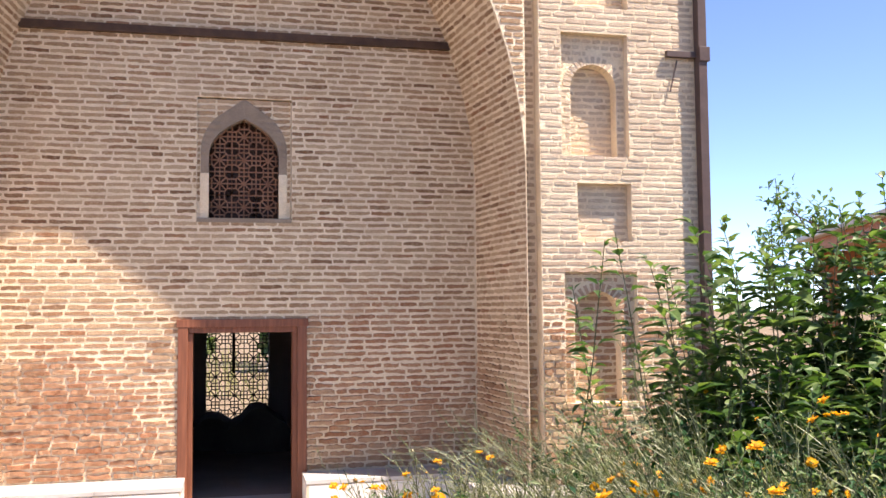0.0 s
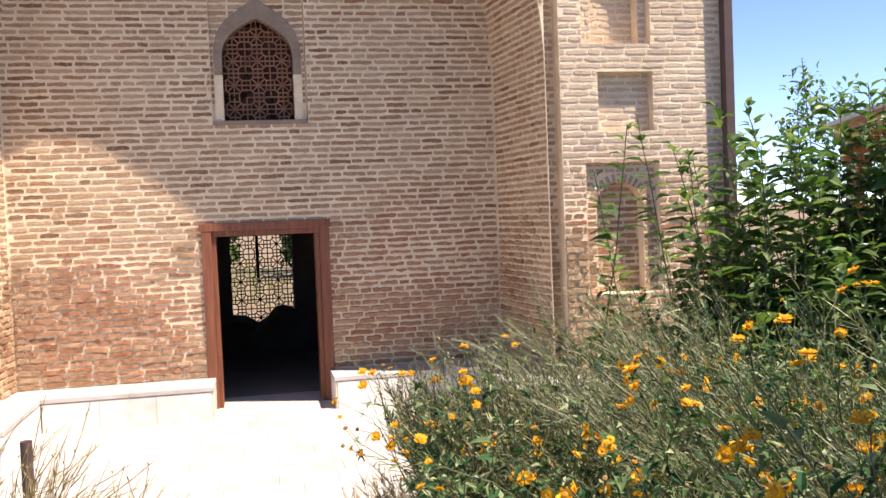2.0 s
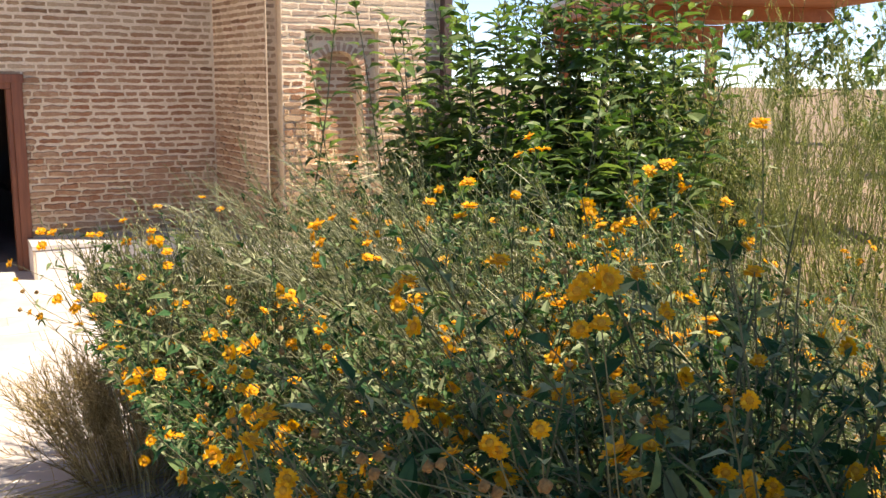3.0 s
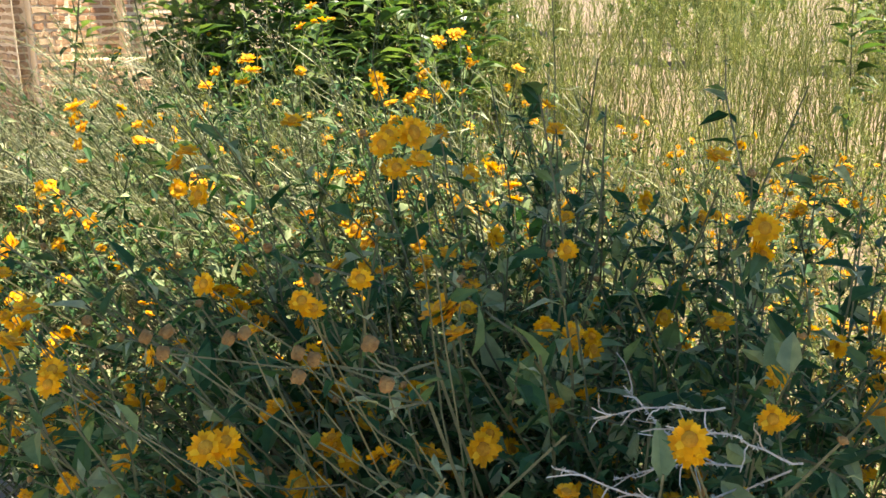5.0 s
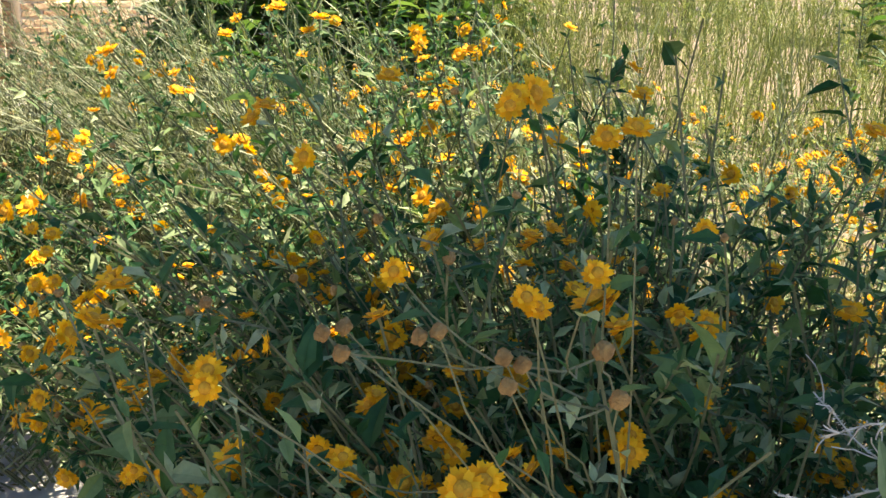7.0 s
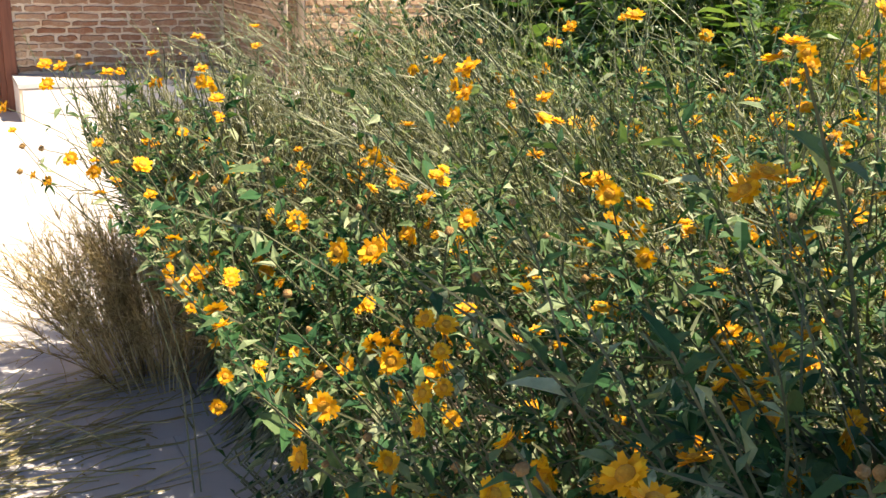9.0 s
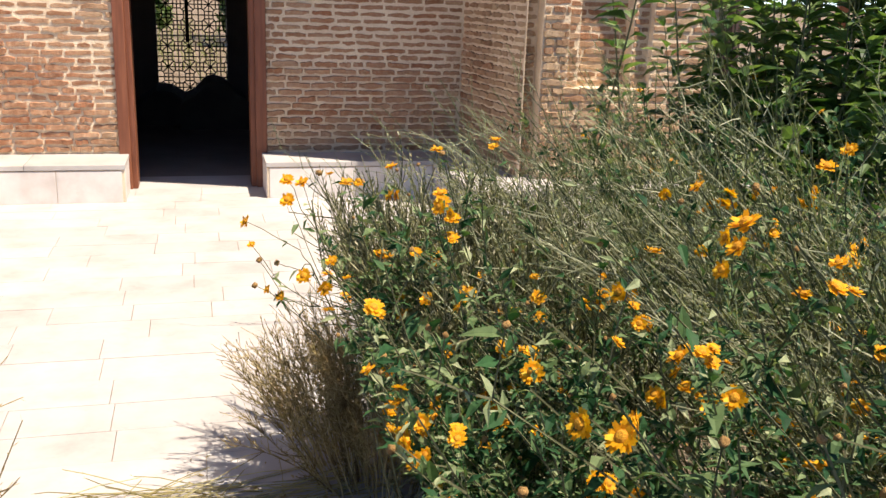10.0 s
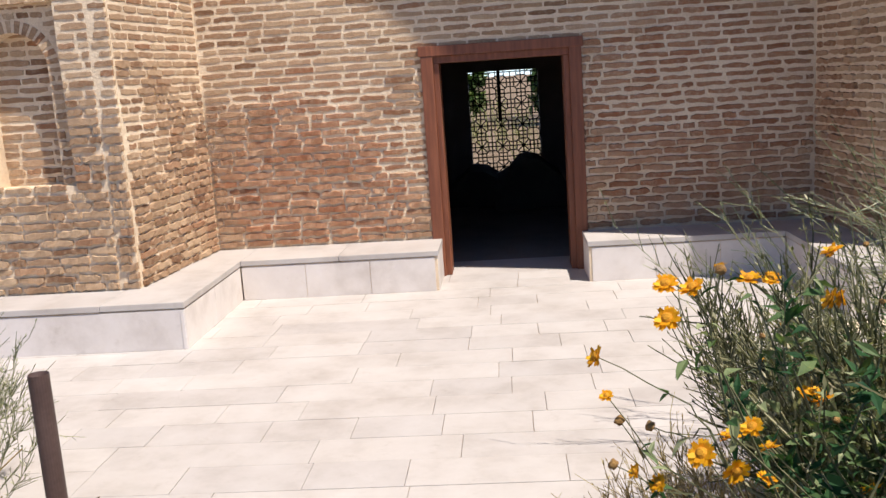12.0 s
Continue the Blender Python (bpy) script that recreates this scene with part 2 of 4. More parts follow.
def erosion(u, z):
    """0 where the joints are full of mortar, 1 low down where it is washed out."""
    n = noise.noise((u * 0.9, z * 1.3, 3.1)) + 0.5 * noise.noise((u * 3.0, z * 4.0, 7.7))
    return min(max((1.55 + 0.9 * n - z) / 0.5, 0.0), 1.0)



def courses(u0, u1, z0, z1, keep, rng, joint=0.013, length=LENGTH, course=COURSE):
    """Brick rectangles (u0, u1, z0, z1) of a bonded field."""
    out = []
    z, row = z0, 0
    while z < z1 - 0.01:
        h = course * rng.uniform(0.96, 1.04)
        u = u0 - (row % 2) * length * 0.5 - rng.uniform(0, 0.07)
        while u < u1:
            ln = length * rng.choice((1, 1, 1, 1, 0.52, 0.8)) * rng.uniform(0.93, 1.06)
            jt = joint * (1.75 - 0.7 * erosion(u, z))
            side = 0.007 + 0.012 * rng.random()
            a, b = max(u, u0) + side / 2, min(u + ln, u1) - side / 2
            if b - a > 0.035:
                q = (a, b, z + jt * 0.45, min(z + h, z1) - jt * 0.45)
                for piece in keep(q):
                    out.append(piece)
            u += ln
        z += h
        row += 1
    return out


def clip(holes):
    """Cuts a brick at the sides of the openings."""
    def keep(q):
        pieces = [q]
        for hx0, hx1, hz0, hz1 in holes:
            nxt = []
            for a, b, c, d in pieces:
                if b <= hx0 or a >= hx1 or d <= hz0 + 0.015 or c >= hz1 - 0.015:
                    nxt.append((a, b, c, d))
                    continue
                if hx0 - a > 0.03:
                    nxt.append((a, hx0 - 0.002, c, d))
                if b - hx1 > 0.03:
                    nxt.append((hx1 + 0.002, b, c, d))
            pieces = nxt
        return pieces
    return keep


SPANS = 5
N_RING = 2 * (SPANS + 1)
# outer ring in the joint, inner ring on the face; both run along the bottom, then back along the top
BRICK_FACES = [(i, (i + 1) % N_RING, N_RING + (i + 1) % N_RING, N_RING + i) for i in range(N_RING)]
BRICK_FACES += [(N_RING + i, N_RING + i + 1, 2 * N_RING - 2 - i, 2 * N_RING - 1 - i) for i in range(SPANS)]


def brick_verts(q, depth, proud, rng, wear=0.0):
    """Points (u, depth, z) of one worn brick with ragged, rounded edges."""
    a, b, c, d = q
    h = d - c
    e = erosion(a, c)
    p = proud * (0.45 + 1.4 * e) + rng.uniform(-0.002, 0.002) - (rng.random() < 0.16) * wear * rng.uniform(0, 0.012)
    p = max(p, 0.003)
    rag = h * (0.09 + 0.05 * wear)
    tilt = rng.uniform(-1, 1) * h * 0.07
    low, high = [], []
    for i in range(SPANS + 1):
        k = i / SPANS
        u = a + (b - a) * k
        sag = h * 0.16 if i in (0, SPANS) else 0.0
        low.append((u + rng.uniform(-1, 1) * 0.004, c + tilt * (2 * k - 1) + sag * rng.random() + rng.uniform(-1, 1) * rag))
        high.append((u + rng.uniform(-1, 1) * 0.004, d + tilt * (2 * k - 1) - sag * rng.random() + rng.uniform(-1, 1) * rag))
    outline = low + high[::-1]
    cu, cz = (a + b) / 2, (c + d) / 2
    inset = 0.0035 + 0.003 * wear
    outer = [(u, min(depth, 0.012), z) for u, z in outline]
    inner = [(u - math.copysign(min(inset, abs(u - cu)), u - cu) * (abs(u - cu) > (b - a) * 0.42), -p - rng.uniform(-0.2, 0.2) * p * (0.4 + wear), z - math.copysign(inset * rng.uniform(0.5, 1.4), z - cz)) for u, z in outline]
    return outer + inner


def lay_bricks(parent, field, place, rng, proud=0.012, depth=0.05, wear=lambda q: 0.0, single=None, name="bricks", side=1):
    """Bricks of a field on a surface; those that single() picks are objects of their own."""
    verts, faces = [], []
    count = 0
    for q in field:
        w = wear(q)
        local = brick_verts(q, depth, proud, rng, w)
        pts = [place(*p) for p in local]
        if single and count < 290 and single(q):
            count += 1
            c = sum((Vector(p) for p in pts), Vector()) / len(pts)
            ob = mesh_object("brick", [tuple(Vector(p) - c) for p in pts], BRICK_FACES if side > 0 else [tuple(reversed(f)) for f in BRICK_FACES], BRICK_SINGLE, parent)
            ob.location = c - parent.location
        else:
            n = len(verts)
            verts += pts
            faces += [tuple(n + i for i in (f if side > 0 else reversed(f))) for f in BRICK_FACES]
    if verts:
        ob = mesh_object(name, verts, faces, BRICK, parent)
        tagged(ob, kind="stuff")


RNG = random.Random(7)

# ---------------------------------------------------------------- setting
DOOR = (-0.62, 0.62, -0.05, 1.815)
WIN = (-0.46, 0.47, 2.84, 4.055)
FRONT = -1.36
SPRING, ARC = 3.1, 4.49


def arch_half(z, extra=0.0):
    """Half-width of the iwan's pointed arch at height z."""
    if z <= SPRING:
        return 2.40 + extra
    r = ARC + extra
    return 2.40 - ARC + math.sqrt(max(r * r - (z - SPRING) ** 2, 0))


# ground: one sheet of dry soil
g = 400
mesh_object("ground", [(-g, -g, -0.03), (g, -g, -0.03), (g, g, -0.03), (-g, g, -0.03)], [(0, 1, 2, 3)], SOIL)
tagged(bpy.data.objects["ground"], "dry brown soil stretching under the garden", "ground", kind="structure")

# back wall of the iwan
wall_back = boxes_object("wall_back", [((a, 0.0, c), (b, 0.55, d)) for a, b, c, d in cells(-2.75, 2.75, -0.05, 8.2, [DOOR, WIN])], MORTAR)
tagged(wall_back, "old brick back wall of the arched portal", "brick wall", kind="structure")

# side walls and vault of the iwan: the splayed reveal, both sides
for side in (-1, 1):
    zs = [0.0, 1.0, 2.0, SPRING] + [SPRING + (7.0 - SPRING) * i / 22 for i in range(1, 23)]
    verts, faces = [], []
    for z in zs:
        for dx, y in ((0.0, 0.02), (0.13, FRONT + 0.03)):
            verts.append((side * max(arch_half(z, 0.0) + dx, 0.0), y, z))
        verts.append((side * 2.535, FRONT + 0.03, z))
        verts.append((side * 2.75, 0.02, z))
    for i in range(len(zs) - 1):
        n = 4 * i
        for a, b in ((0, 1), (1, 2), (2, 3)):
            f = (n + a, n + b, n + 4 + b, n + 4 + a)
            faces.append(f if side > 0 else tuple(reversed(f)))
    ob = mesh_object("wall_reveal", verts, faces, MORTAR)
    tagged(ob, "splayed brick reveal and soffit of the pointed arch", "arch", kind="structure")

    def reveal(u, d, z, s=side):
        # u runs from the back (0) to the front (1.33), z along the curve
        y = -u
        k = u / 1.33
        hz = z
        w = arch_half(hz, 0.0) + 0.13 * k
        slope = 0.0 if hz <= SPRING else (hz - SPRING) / math.sqrt(max(ARC ** 2 - (hz - SPRING) ** 2, 0.01))
        nx, nz = -1 / math.hypot(1, slope), -slope / math.hypot(1, slope)
        return (s * (w + nx * -d), y, hz + nz * -d)
    field = courses(0.01, 1.325, 0.31, 6.2, lambda q: [q], RNG, course=COURSE)
    lay_bricks(ob, field, reveal, RNG, proud=0.010, depth=0.03, wear=lambda q: 1.0 if q[2] < 1.6 else 0.25, single=lambda q: q[2] < 2.6, side=-side)

# spandrel face above the arch, over both reveals
def outside_arch(q):
    """The parts of a brick that lie beside the arch."""
    lim = arch_half(q[2], 0.13) + 0.006 if q[2] < 7.0 else 0.0
    cut = [(max(q[0], lim), q[1], q[2], q[3]), (q[0], min(q[1], -lim), q[2], q[3])] if lim else [q]
    return [c for c in cut if c[1] - c[0] > 0.02]


spandrel_field = courses(-2.53, 2.53, SPRING - 0.6, 8.0, outside_arch, RNG)
sp = boxes_object("wall_portal_top", [((-4.6, FRONT + 0.03, 7.1), (4.4, 0.5, 8.4))], MORTAR)
tagged(sp, "brick top of the portal above the arch", "brick wall", kind="structure")
lay_bricks(sp, spandrel_field, lambda u, d, z: (u, FRONT + 0.03 + d, z), RNG, proud=0.012)

# back wall bricks
beam_hole = (-2.2, 2.2, 4.655, 4.735)
field = courses(-2.39, 2.39, 0.32, 6.3, clip([DOOR, WIN, beam_hole]), RNG)


def back_wear(q):
    return 1.0 if q[2] < 1.55 else 0.22


field.sort(key=lambda q: abs(q[0]) + abs(q[2] - 1.3))
lay_bricks(wall_back, field, lambda u, d, z: (u, d, z), RNG, proud=0.010, depth=0.04, wear=back_wear, single=lambda q: q[2] < 2.3)

# beam let into the wall
ob = part("tie_beam", box_bm((-2.14, -0.06, 4.655), (2.13, 0.03, 4.735), 0.006), BEAM, None)
tagged(ob, "dark weathered timber tie beam set into brickwork", "beam", kind="structure")


# piers with niches
def pier(side, name):
    x0, x1 = 2.66, (4.25 if side > 0 else 6.0)
    frames = [(2.88, 3.55, 3.33, 4.51, 0.085, (3.0, 3.46, 4.0)), (3.02, 3.56, 2.52, 3.08, 0.10, None),
              (2.88, 3.60, 1.04, 2.25, 0.075, (3.0, 3.46, 1.84)), (3.02, 3.56, 4.76, 5.4, 0.12, None)]
    holes = [f[:4] for f in frames]
    bx = []
    for a, b, c, d in cells(x0, x1, 0.0, 8.2, holes):
        bx.append(((side * a, FRONT, c), (side * b, 0.3, d)) if side > 0 else ((-b, FRONT, c), (-a, 0.3, d)))
    for f in frames:
        a, b = (f[0], f[1]) if side > 0 else (-f[1], -f[0])
        dep = f[4] if f[5] is None else f[4] + 0.14
        bx.append(((a, FRONT + dep + 0.001, f[2]), (b, 0.3, f[3])))
    # the groove beside the arch
    a, b = (2.535, 2.66) if side > 0 else (-2.66, -2.535)
    bx.append(((a, FRONT + (0.14 if side > 0 else 0.0), 0.0), (b, 0.3, 8.2)))
    ob = boxes_object(name, bx, MORTAR)
    tagged(ob, "sunlit brick pier with arched and square niches", "brick pier", kind="structure")
    place = (lambda dep: (lambda u, d, z: (side * u, FRONT + dep + d, z)))
    fl = courses(x0, x1, 0.31, 6.3, clip(holes), RNG)
    wear = (lambda q: 0.9 if q[2] < 1.3 else 0.25)
    lay_side(ob, fl, place(0.0), side, wear, (lambda q: q[2] > 1.9) if side > 0 else (lambda q: q[0] < 4.0))
    lay_side(ob, courses(2.54 if side > 0 else 2.522, 2.655, 0.31, 6.3, lambda q: [q], RNG), place(0.14 if side > 0 else 0.0), side, wear)
    for fa, fb, fc, fd, dep, arch in frames:
        if not arch:
            lay_side(ob, courses(fa + .003, fb - .003, fc + .003, fd - .003, lambda q: [q], RNG), place(dep), side, wear)
            continue
        aa, ab, zs = arch
        cx, r = (aa + ab) / 2, (ab - aa) / 2
        # the arched panel in front of the deeper recess
        lay_side(ob, courses(fa + .003, fb - .003, fc + .003, fd - .003, lambda q: [q], RNG), place(dep + 0.14), side, wear)
        n = 14
        verts, faces = [], []
        ring = [(ab, fc)] + [(cx + r * math.cos(math.pi * i / n), zs + r * math.sin(math.pi * i / n)) for i in range(n + 1)] + [(aa, fc)]
        outer = [(fb, fc)] + [(min(max(cx + 9 * r * math.cos(math.pi * i / n), fa), fb), min(zs + 9 * r * math.sin(math.pi * i / n), fd)) for i in range(n + 1)] + [(fa, fc)]
        for (px, pz), (qx, qz) in zip(ring, outer):
            verts += [(side * px, FRONT + dep, pz), (side * qx, FRONT + dep, qz), (side * px, FRONT + dep + 0.15, pz)]
        for i in range(len(ring) - 1):
            k = 3 * i
            for f in ((k, k + 3, k + 4, k + 1), (k, k + 2, k + 5, k + 3)):
                faces.append(f if side < 0 else tuple(reversed(f)))
        mesh_object("arch_panel", verts, faces, MORTAR, ob)
        lay_side(ob, courses(fa + .003, fb - .003, fc + .003, zs, clip([(aa - .002, ab + .002, 0, zs)]), RNG)
                 + [q for q in courses(fa + .003, fb - .003, zs, fd - .003, lambda q: [q], RNG, length=0.10) if math.hypot((q[0] if abs(q[0] - cx) < abs(q[1] - cx) else q[1]) - cx, q[2] - zs) > r + 0.085], place(dep), side, wear)
        # voussoirs
        for i in range(15):
            t0, t1 = math.pi * (i + 0.2 + RNG.uniform(-.06, .06)) / 15, math.pi * (i + 0.8 + RNG.uniform(-.06, .06)) / 15
            vs = []
            for y in (FRONT + dep - 0.004, FRONT + dep + 0.09):
                for t, rr in ((t0, r), (t0, r + 0.08), (t1, r + 0.08), (t1, r)):
                    vs.append((side * (cx + rr * math.cos(t)), y, zs + rr * math.sin(t)))
            mesh_object("voussoir", vs, BOX_FACES, BRICK_SINGLE, ob)
    return ob


def lay_side(ob, field, place, side, wear, single=None):
    verts, faces = [], []
    count = 0
    for q in field:
        pts = [place(*p) for p in brick_verts(q, 0.05, 0.010, RNG, wear(q))]
        if single and count < 220 and single(q):
            count += 1
            c = sum((Vector(p) for p in pts), Vector()) / len(pts)
            br = mesh_object("brick", [tuple(Vector(p) - c) for p in pts], [f if side > 0 else tuple(reversed(f)) for f in BRICK_FACES], BRICK_SINGLE, ob)
            br.location = c
            continue
        n = len(verts)
        verts += pts
        faces += [tuple(n + i for i in (f if side > 0 else reversed(f))) for f in BRICK_FACES]
    tagged(mesh_object("bricks", verts, faces, BRICK, ob), kind="stuff")


pier_right = pier(1, "wall_pier_right")
pier_left = pier(-1, "wall_pier_left")

# marble benches along the portal
BZ = 0.31


def bench(name, boxes, panels, label):
    thing = empty(name)
    boxes_object("core", [((a + .012, c + .012, -0.03), (b - .012, d - .012, BZ - 0.045)) for a, b, c, d in boxes], MORTAR, thing)
    for a, b, c, d in boxes:
        along_x = b - a > d - c
        n = max(1, round((b - a if along_x else d - c) / 0.85))
        for i in range(n):
            if along_x:
                lo, hi = (a + (b - a) * i / n + .002, c, BZ - 0.04), (a + (b - a) * (i + 1) / n - .002, d, BZ)
            else:
                lo, hi = (a, c + (d - c) * i / n + .002, BZ - 0.04), (b, c + (d - c) * (i + 1) / n - .002, BZ)
            part("slab", box_bm(lo, hi, 0.003), MARBLE, thing)
    for lo, hi in panels:
        part("panel", box_bm(lo, hi, 0.002), MARBLE_WHITE, thing)
    return tagged(thing, label, "bench", kind="structure")


def front_panels(x0, x1, y, n):
    w = (x1 - x0) / n
    return [((x0 + w * i + .002, y + .006, 0.0), (x0 + w * (i + 1) - .002, y + .03, BZ - .05)) for i in range(n)]


def side_panels(y0, y1, x, out, n):
    w = (y1 - y0) / n
    a, b = (x - .03, x - .006) if out > 0 else (x + .006, x + .03)
    return [((a, y0 + w * i + .002, 0.0), (b, y0 + w * (i + 1) - .002, BZ - .05)) for i in range(n)]


bench("bench_left", [(-2.07, -0.545, -0.545, -0.004), (-2.62, -2.07, -1.83, -0.004), (-6.0, -2.62, -1.83, -1.38)],
      front_panels(-2.07, -0.575, -0.545, 3) + side_panels(-1.83, -0.545, -2.07, 1, 2) + front_panels(-5.6, -2.07, -1.83, 2) + side_panels(-0.515, -0.02, -0.545, 1, 1),
      "low cream marble bench lining the portal wall")
bench("bench_right", [(0.575, 2.03, -0.50, -0.004), (2.03, 2.62, -1.80, -0.004), (2.62, 4.6, -1.80, -1.38)],
      front_panels(0.605, 2.03, -0.50, 3) + side_panels(-1.80, -0.50, 2.03, -1, 2) + front_panels(2.03, 4.6, -1.80, 2) + side_panels(-0.47, -0.02, 0.575, -1, 1),
      "low cream marble bench lining the portal wall")

# paving: loose-length cream slabs
paving = empty("paving")
tagged(paving, "pale cream marble paving in long slabs", "paving", kind="structure")
boxes_object("bed", [((-6.0, -4.3, -0.029), (2.2, -0.0, -0.008)), ((-1.7, -6.0, -0.029), (1.05, -4.3, -0.008)), ((-0.65, -12.0, -0.029), (1.05, -6.0, -0.008))], MORTAR, paving)
slab_rng = random.Random(3)
slab_meshes = {}
y = -0.02
row = 0
while y > -11.5:
    h = 0.262
    x = (-4.6 if y > -4.2 else -1.7 if y > -5.9 else -0.65) + slab_rng.uniform(0, 0.12)
    while x < (1.9 if y > -4.2 else 0.75):
        ln = slab_rng.choice((0.42, 0.55, 0.66, 0.8, 0.95))
        key = ln
        if key not in slab_meshes:
            bm = box_bm((0.0014, -h + 0.0014, -0.025), (ln - 0.0014, -0.0014, 0.0), 0.0014)
            me = bpy.data.meshes.new("slab")
            bm.to_mesh(me)
            bm.free()
            me.materials.append(MARBLE)
            slab_meshes[key] = me
        ob = new("slab", slab_meshes[key])
        ob.location = (x, y, slab_rng.uniform(-0.001, 0.0012))
        ob.parent = paving
        x += ln
    y -= h
    row += 1
# threshold slab in the doorway
ob = part("door_sill", box_bm((-0.60, -0.02, -0.03), (0.60, 0.56, -0.004), 0.003), MARBLE, None)
tagged(ob, "worn marble threshold slab of the doorway", "sill", kind="structure")

# ---------------------------------------------------------------- door frame
frame_thing = empty("door_frame")
tagged(frame_thing, "red-brown wooden door frame around the open doorway", "door frame", kind="structure")
for s in (-1, 1):
    xa, xb = sorted((s * 0.53, s * 0.625))
    part("jamb_casing", box_bm((xa, -0.025, 0.0), (xb, 0.06, 1.815), 0.004), DOOR_WOOD, frame_thing)
    xa, xb = sorted((s * 0.485, s * 0.53))
    part("jamb", box_bm((xa, 0.013, 0.0), (xb, 0.237, 1.698), 0.004), DOOR_WOOD, frame_thing)
    xa, xb = sorted((s * 0.53, s * 0.62))
    part("jamb_lining", box_bm((xa, 0.061, 0.0), (xb, 0.24, 1.75), 0.002), DOOR_WOOD, frame_thing)
part("lintel", box_bm((-0.64, -0.03, 1.755), (0.64, 0.06, 1.835), 0.005), DOOR_WOOD, frame_thing)
part("head", box_bm((-0.53, 0.01, 1.70), (0.53, 0.24, 1.755), 0.004), DOOR_WOOD, frame_thing)


# ---------------------------------------------------------------- lattices
def lattice_bars(x0, x1, z0, z1, unit, w, inside):
    """Square grid with eight-rayed stars, as thin straight bars."""
    segs = []
    nx, nz = math.ceil((x1 - x0) / unit), math.ceil((z1 - z0) / unit)
    q = unit / 4
    for i in range(nx + 1):
        for k in range(nz + 1):
            cx, cz = x0 + unit * (i + 0.5), z0 + unit * (k + 0.5)
            for a in range(8):
                t = math.pi * a / 4
                ln = q * 2 if a % 2 == 0 else q * 1.5
                segs.append((cx, cz, cx + ln * math.cos(t), cz + ln * math.sin(t)))
            for a in range(4):
                t = math.pi / 2 * a
                c, s = math.cos(t), math.sin(t)
                for p, r in (((1.3, 0.8), (0.8, 1.3)), ((1.3, -0.8), (1.3, 0.8)), ((1.3, 0.8), (2, 0.8)), ((1.3, -0.8), (2, -0.8)), ((2, -2), (2, 2))):
                    segs.append((cx + (p[0] * c - p[1] * s) * q, cz + (p[0] * s + p[1] * c) * q, cx + (r[0] * c - r[1] * s) * q, cz + (r[0] * s + r[1] * c) * q))
    out = []
    for a, b, c, d in segs:
        n = 6
        run = None
        for i in range(n):
            m = (a + (c - a) * (i + .5) / n, b + (d - b) * (i + .5) / n)
            if inside(*m):
                p, e = (a + (c - a) * i / n, b + (d - b) * i / n), (a + (c - a) * (i + 1) / n, b + (d - b) * (i + 1) / n)
                run = (run[0], e) if run else (p, e)
            elif run:
                out.append(run)
                run = None
        if run:
            out.append(run)
    return out


def lattice(name, y, segs, w, mat, parent):
    verts, faces = [], []
    for k, (p, e) in enumerate(segs):
        d = Vector((e[0] - p[0], e[1] - p[1]))
        if d.length < 1e-4:
            continue
        n2 = Vector((-d.y, d.x)).normalized() * w / 2
        n = len(verts)
        yy = y + (k % 5) * 0.0004
        for px, pz in ((p[0] - n2.x, p[1] - n2.y), (p[0] + n2.x, p[1] + n2.y), (e[0] + n2.x, e[1] + n2.y), (e[0] - n2.x, e[1] - n2.y)):
            verts.append((px, yy, pz))
        for i in range(4):
            verts.append((verts[n + i][0], yy + w * 1.2, verts[n + i][2]))
        faces += [tuple(n + i for i in f) for f in BOX_FACES]
    return mesh_object(name, verts, faces, mat, parent)


def win_half(z):
    """Half-width of the pointed window at height z."""
    if z < 3.44:
        return 0.345
    t = min((z - 3.44) / 0.41, 1.0)
    return 0.345 * (1 - t ** 2.6)


window = empty("window_1")
tagged(window, "pointed window with a brown star-pattern lattice and grey plaster surround", "window", kind="structure")
segs = lattice_bars(-0.36, 0.36, 2.84, 3.86, 0.24, 0.011, lambda x, z: 2.84 < z < 3.85 and abs(x) < win_half(z))
lattice("lattice", 0.10, segs, 0.0125, LATTICE, window)
# plaster surround with the pointed opening
zs = [2.84 + (3.44 - 2.84) * i / 4 for i in range(5)] + [3.44 + 0.41 * i / 12 for i in range(1, 13)]


def band_half(z):
    if z < 3.46:
        return 0.425
    t = min((z - 3.46) / 0.58, 1)
    return 0.425 * (1 - t ** 2.7)


for s in (-1, 1):
    verts, faces = [], []
    for i, z in enumerate(zs + [4.04]):
        a = win_half(z) if z <= 3.85 else 0.0
        o = max(band_half(z), a + 0.02)
        verts += [(s * a, 0.012, z), (s * o, 0.012 + 0.006 * (i % 2), z), (s * a, 0.20, z), (s * 0.465, 0.03, z), (s * o, 0.03, z)]
    for i in range(len(zs)):
        n = 5 * i
        for f in ((n, n + 5, n + 6, n + 1), (n, n + 2, n + 7, n + 5), (n + 4, n + 9, n + 8, n + 3), (n + 1, n + 6, n + 9, n + 4)):
            faces.append(f if s < 0 else tuple(reversed(f)))
    low = [int(k % 4 == 2 or max(verts[v][2] for v in f) < 3.42) for k, f in enumerate(faces)]
    mesh_object("plaster_surround", verts, faces, PLASTER, window, [PLASTER, MORTAR], low)
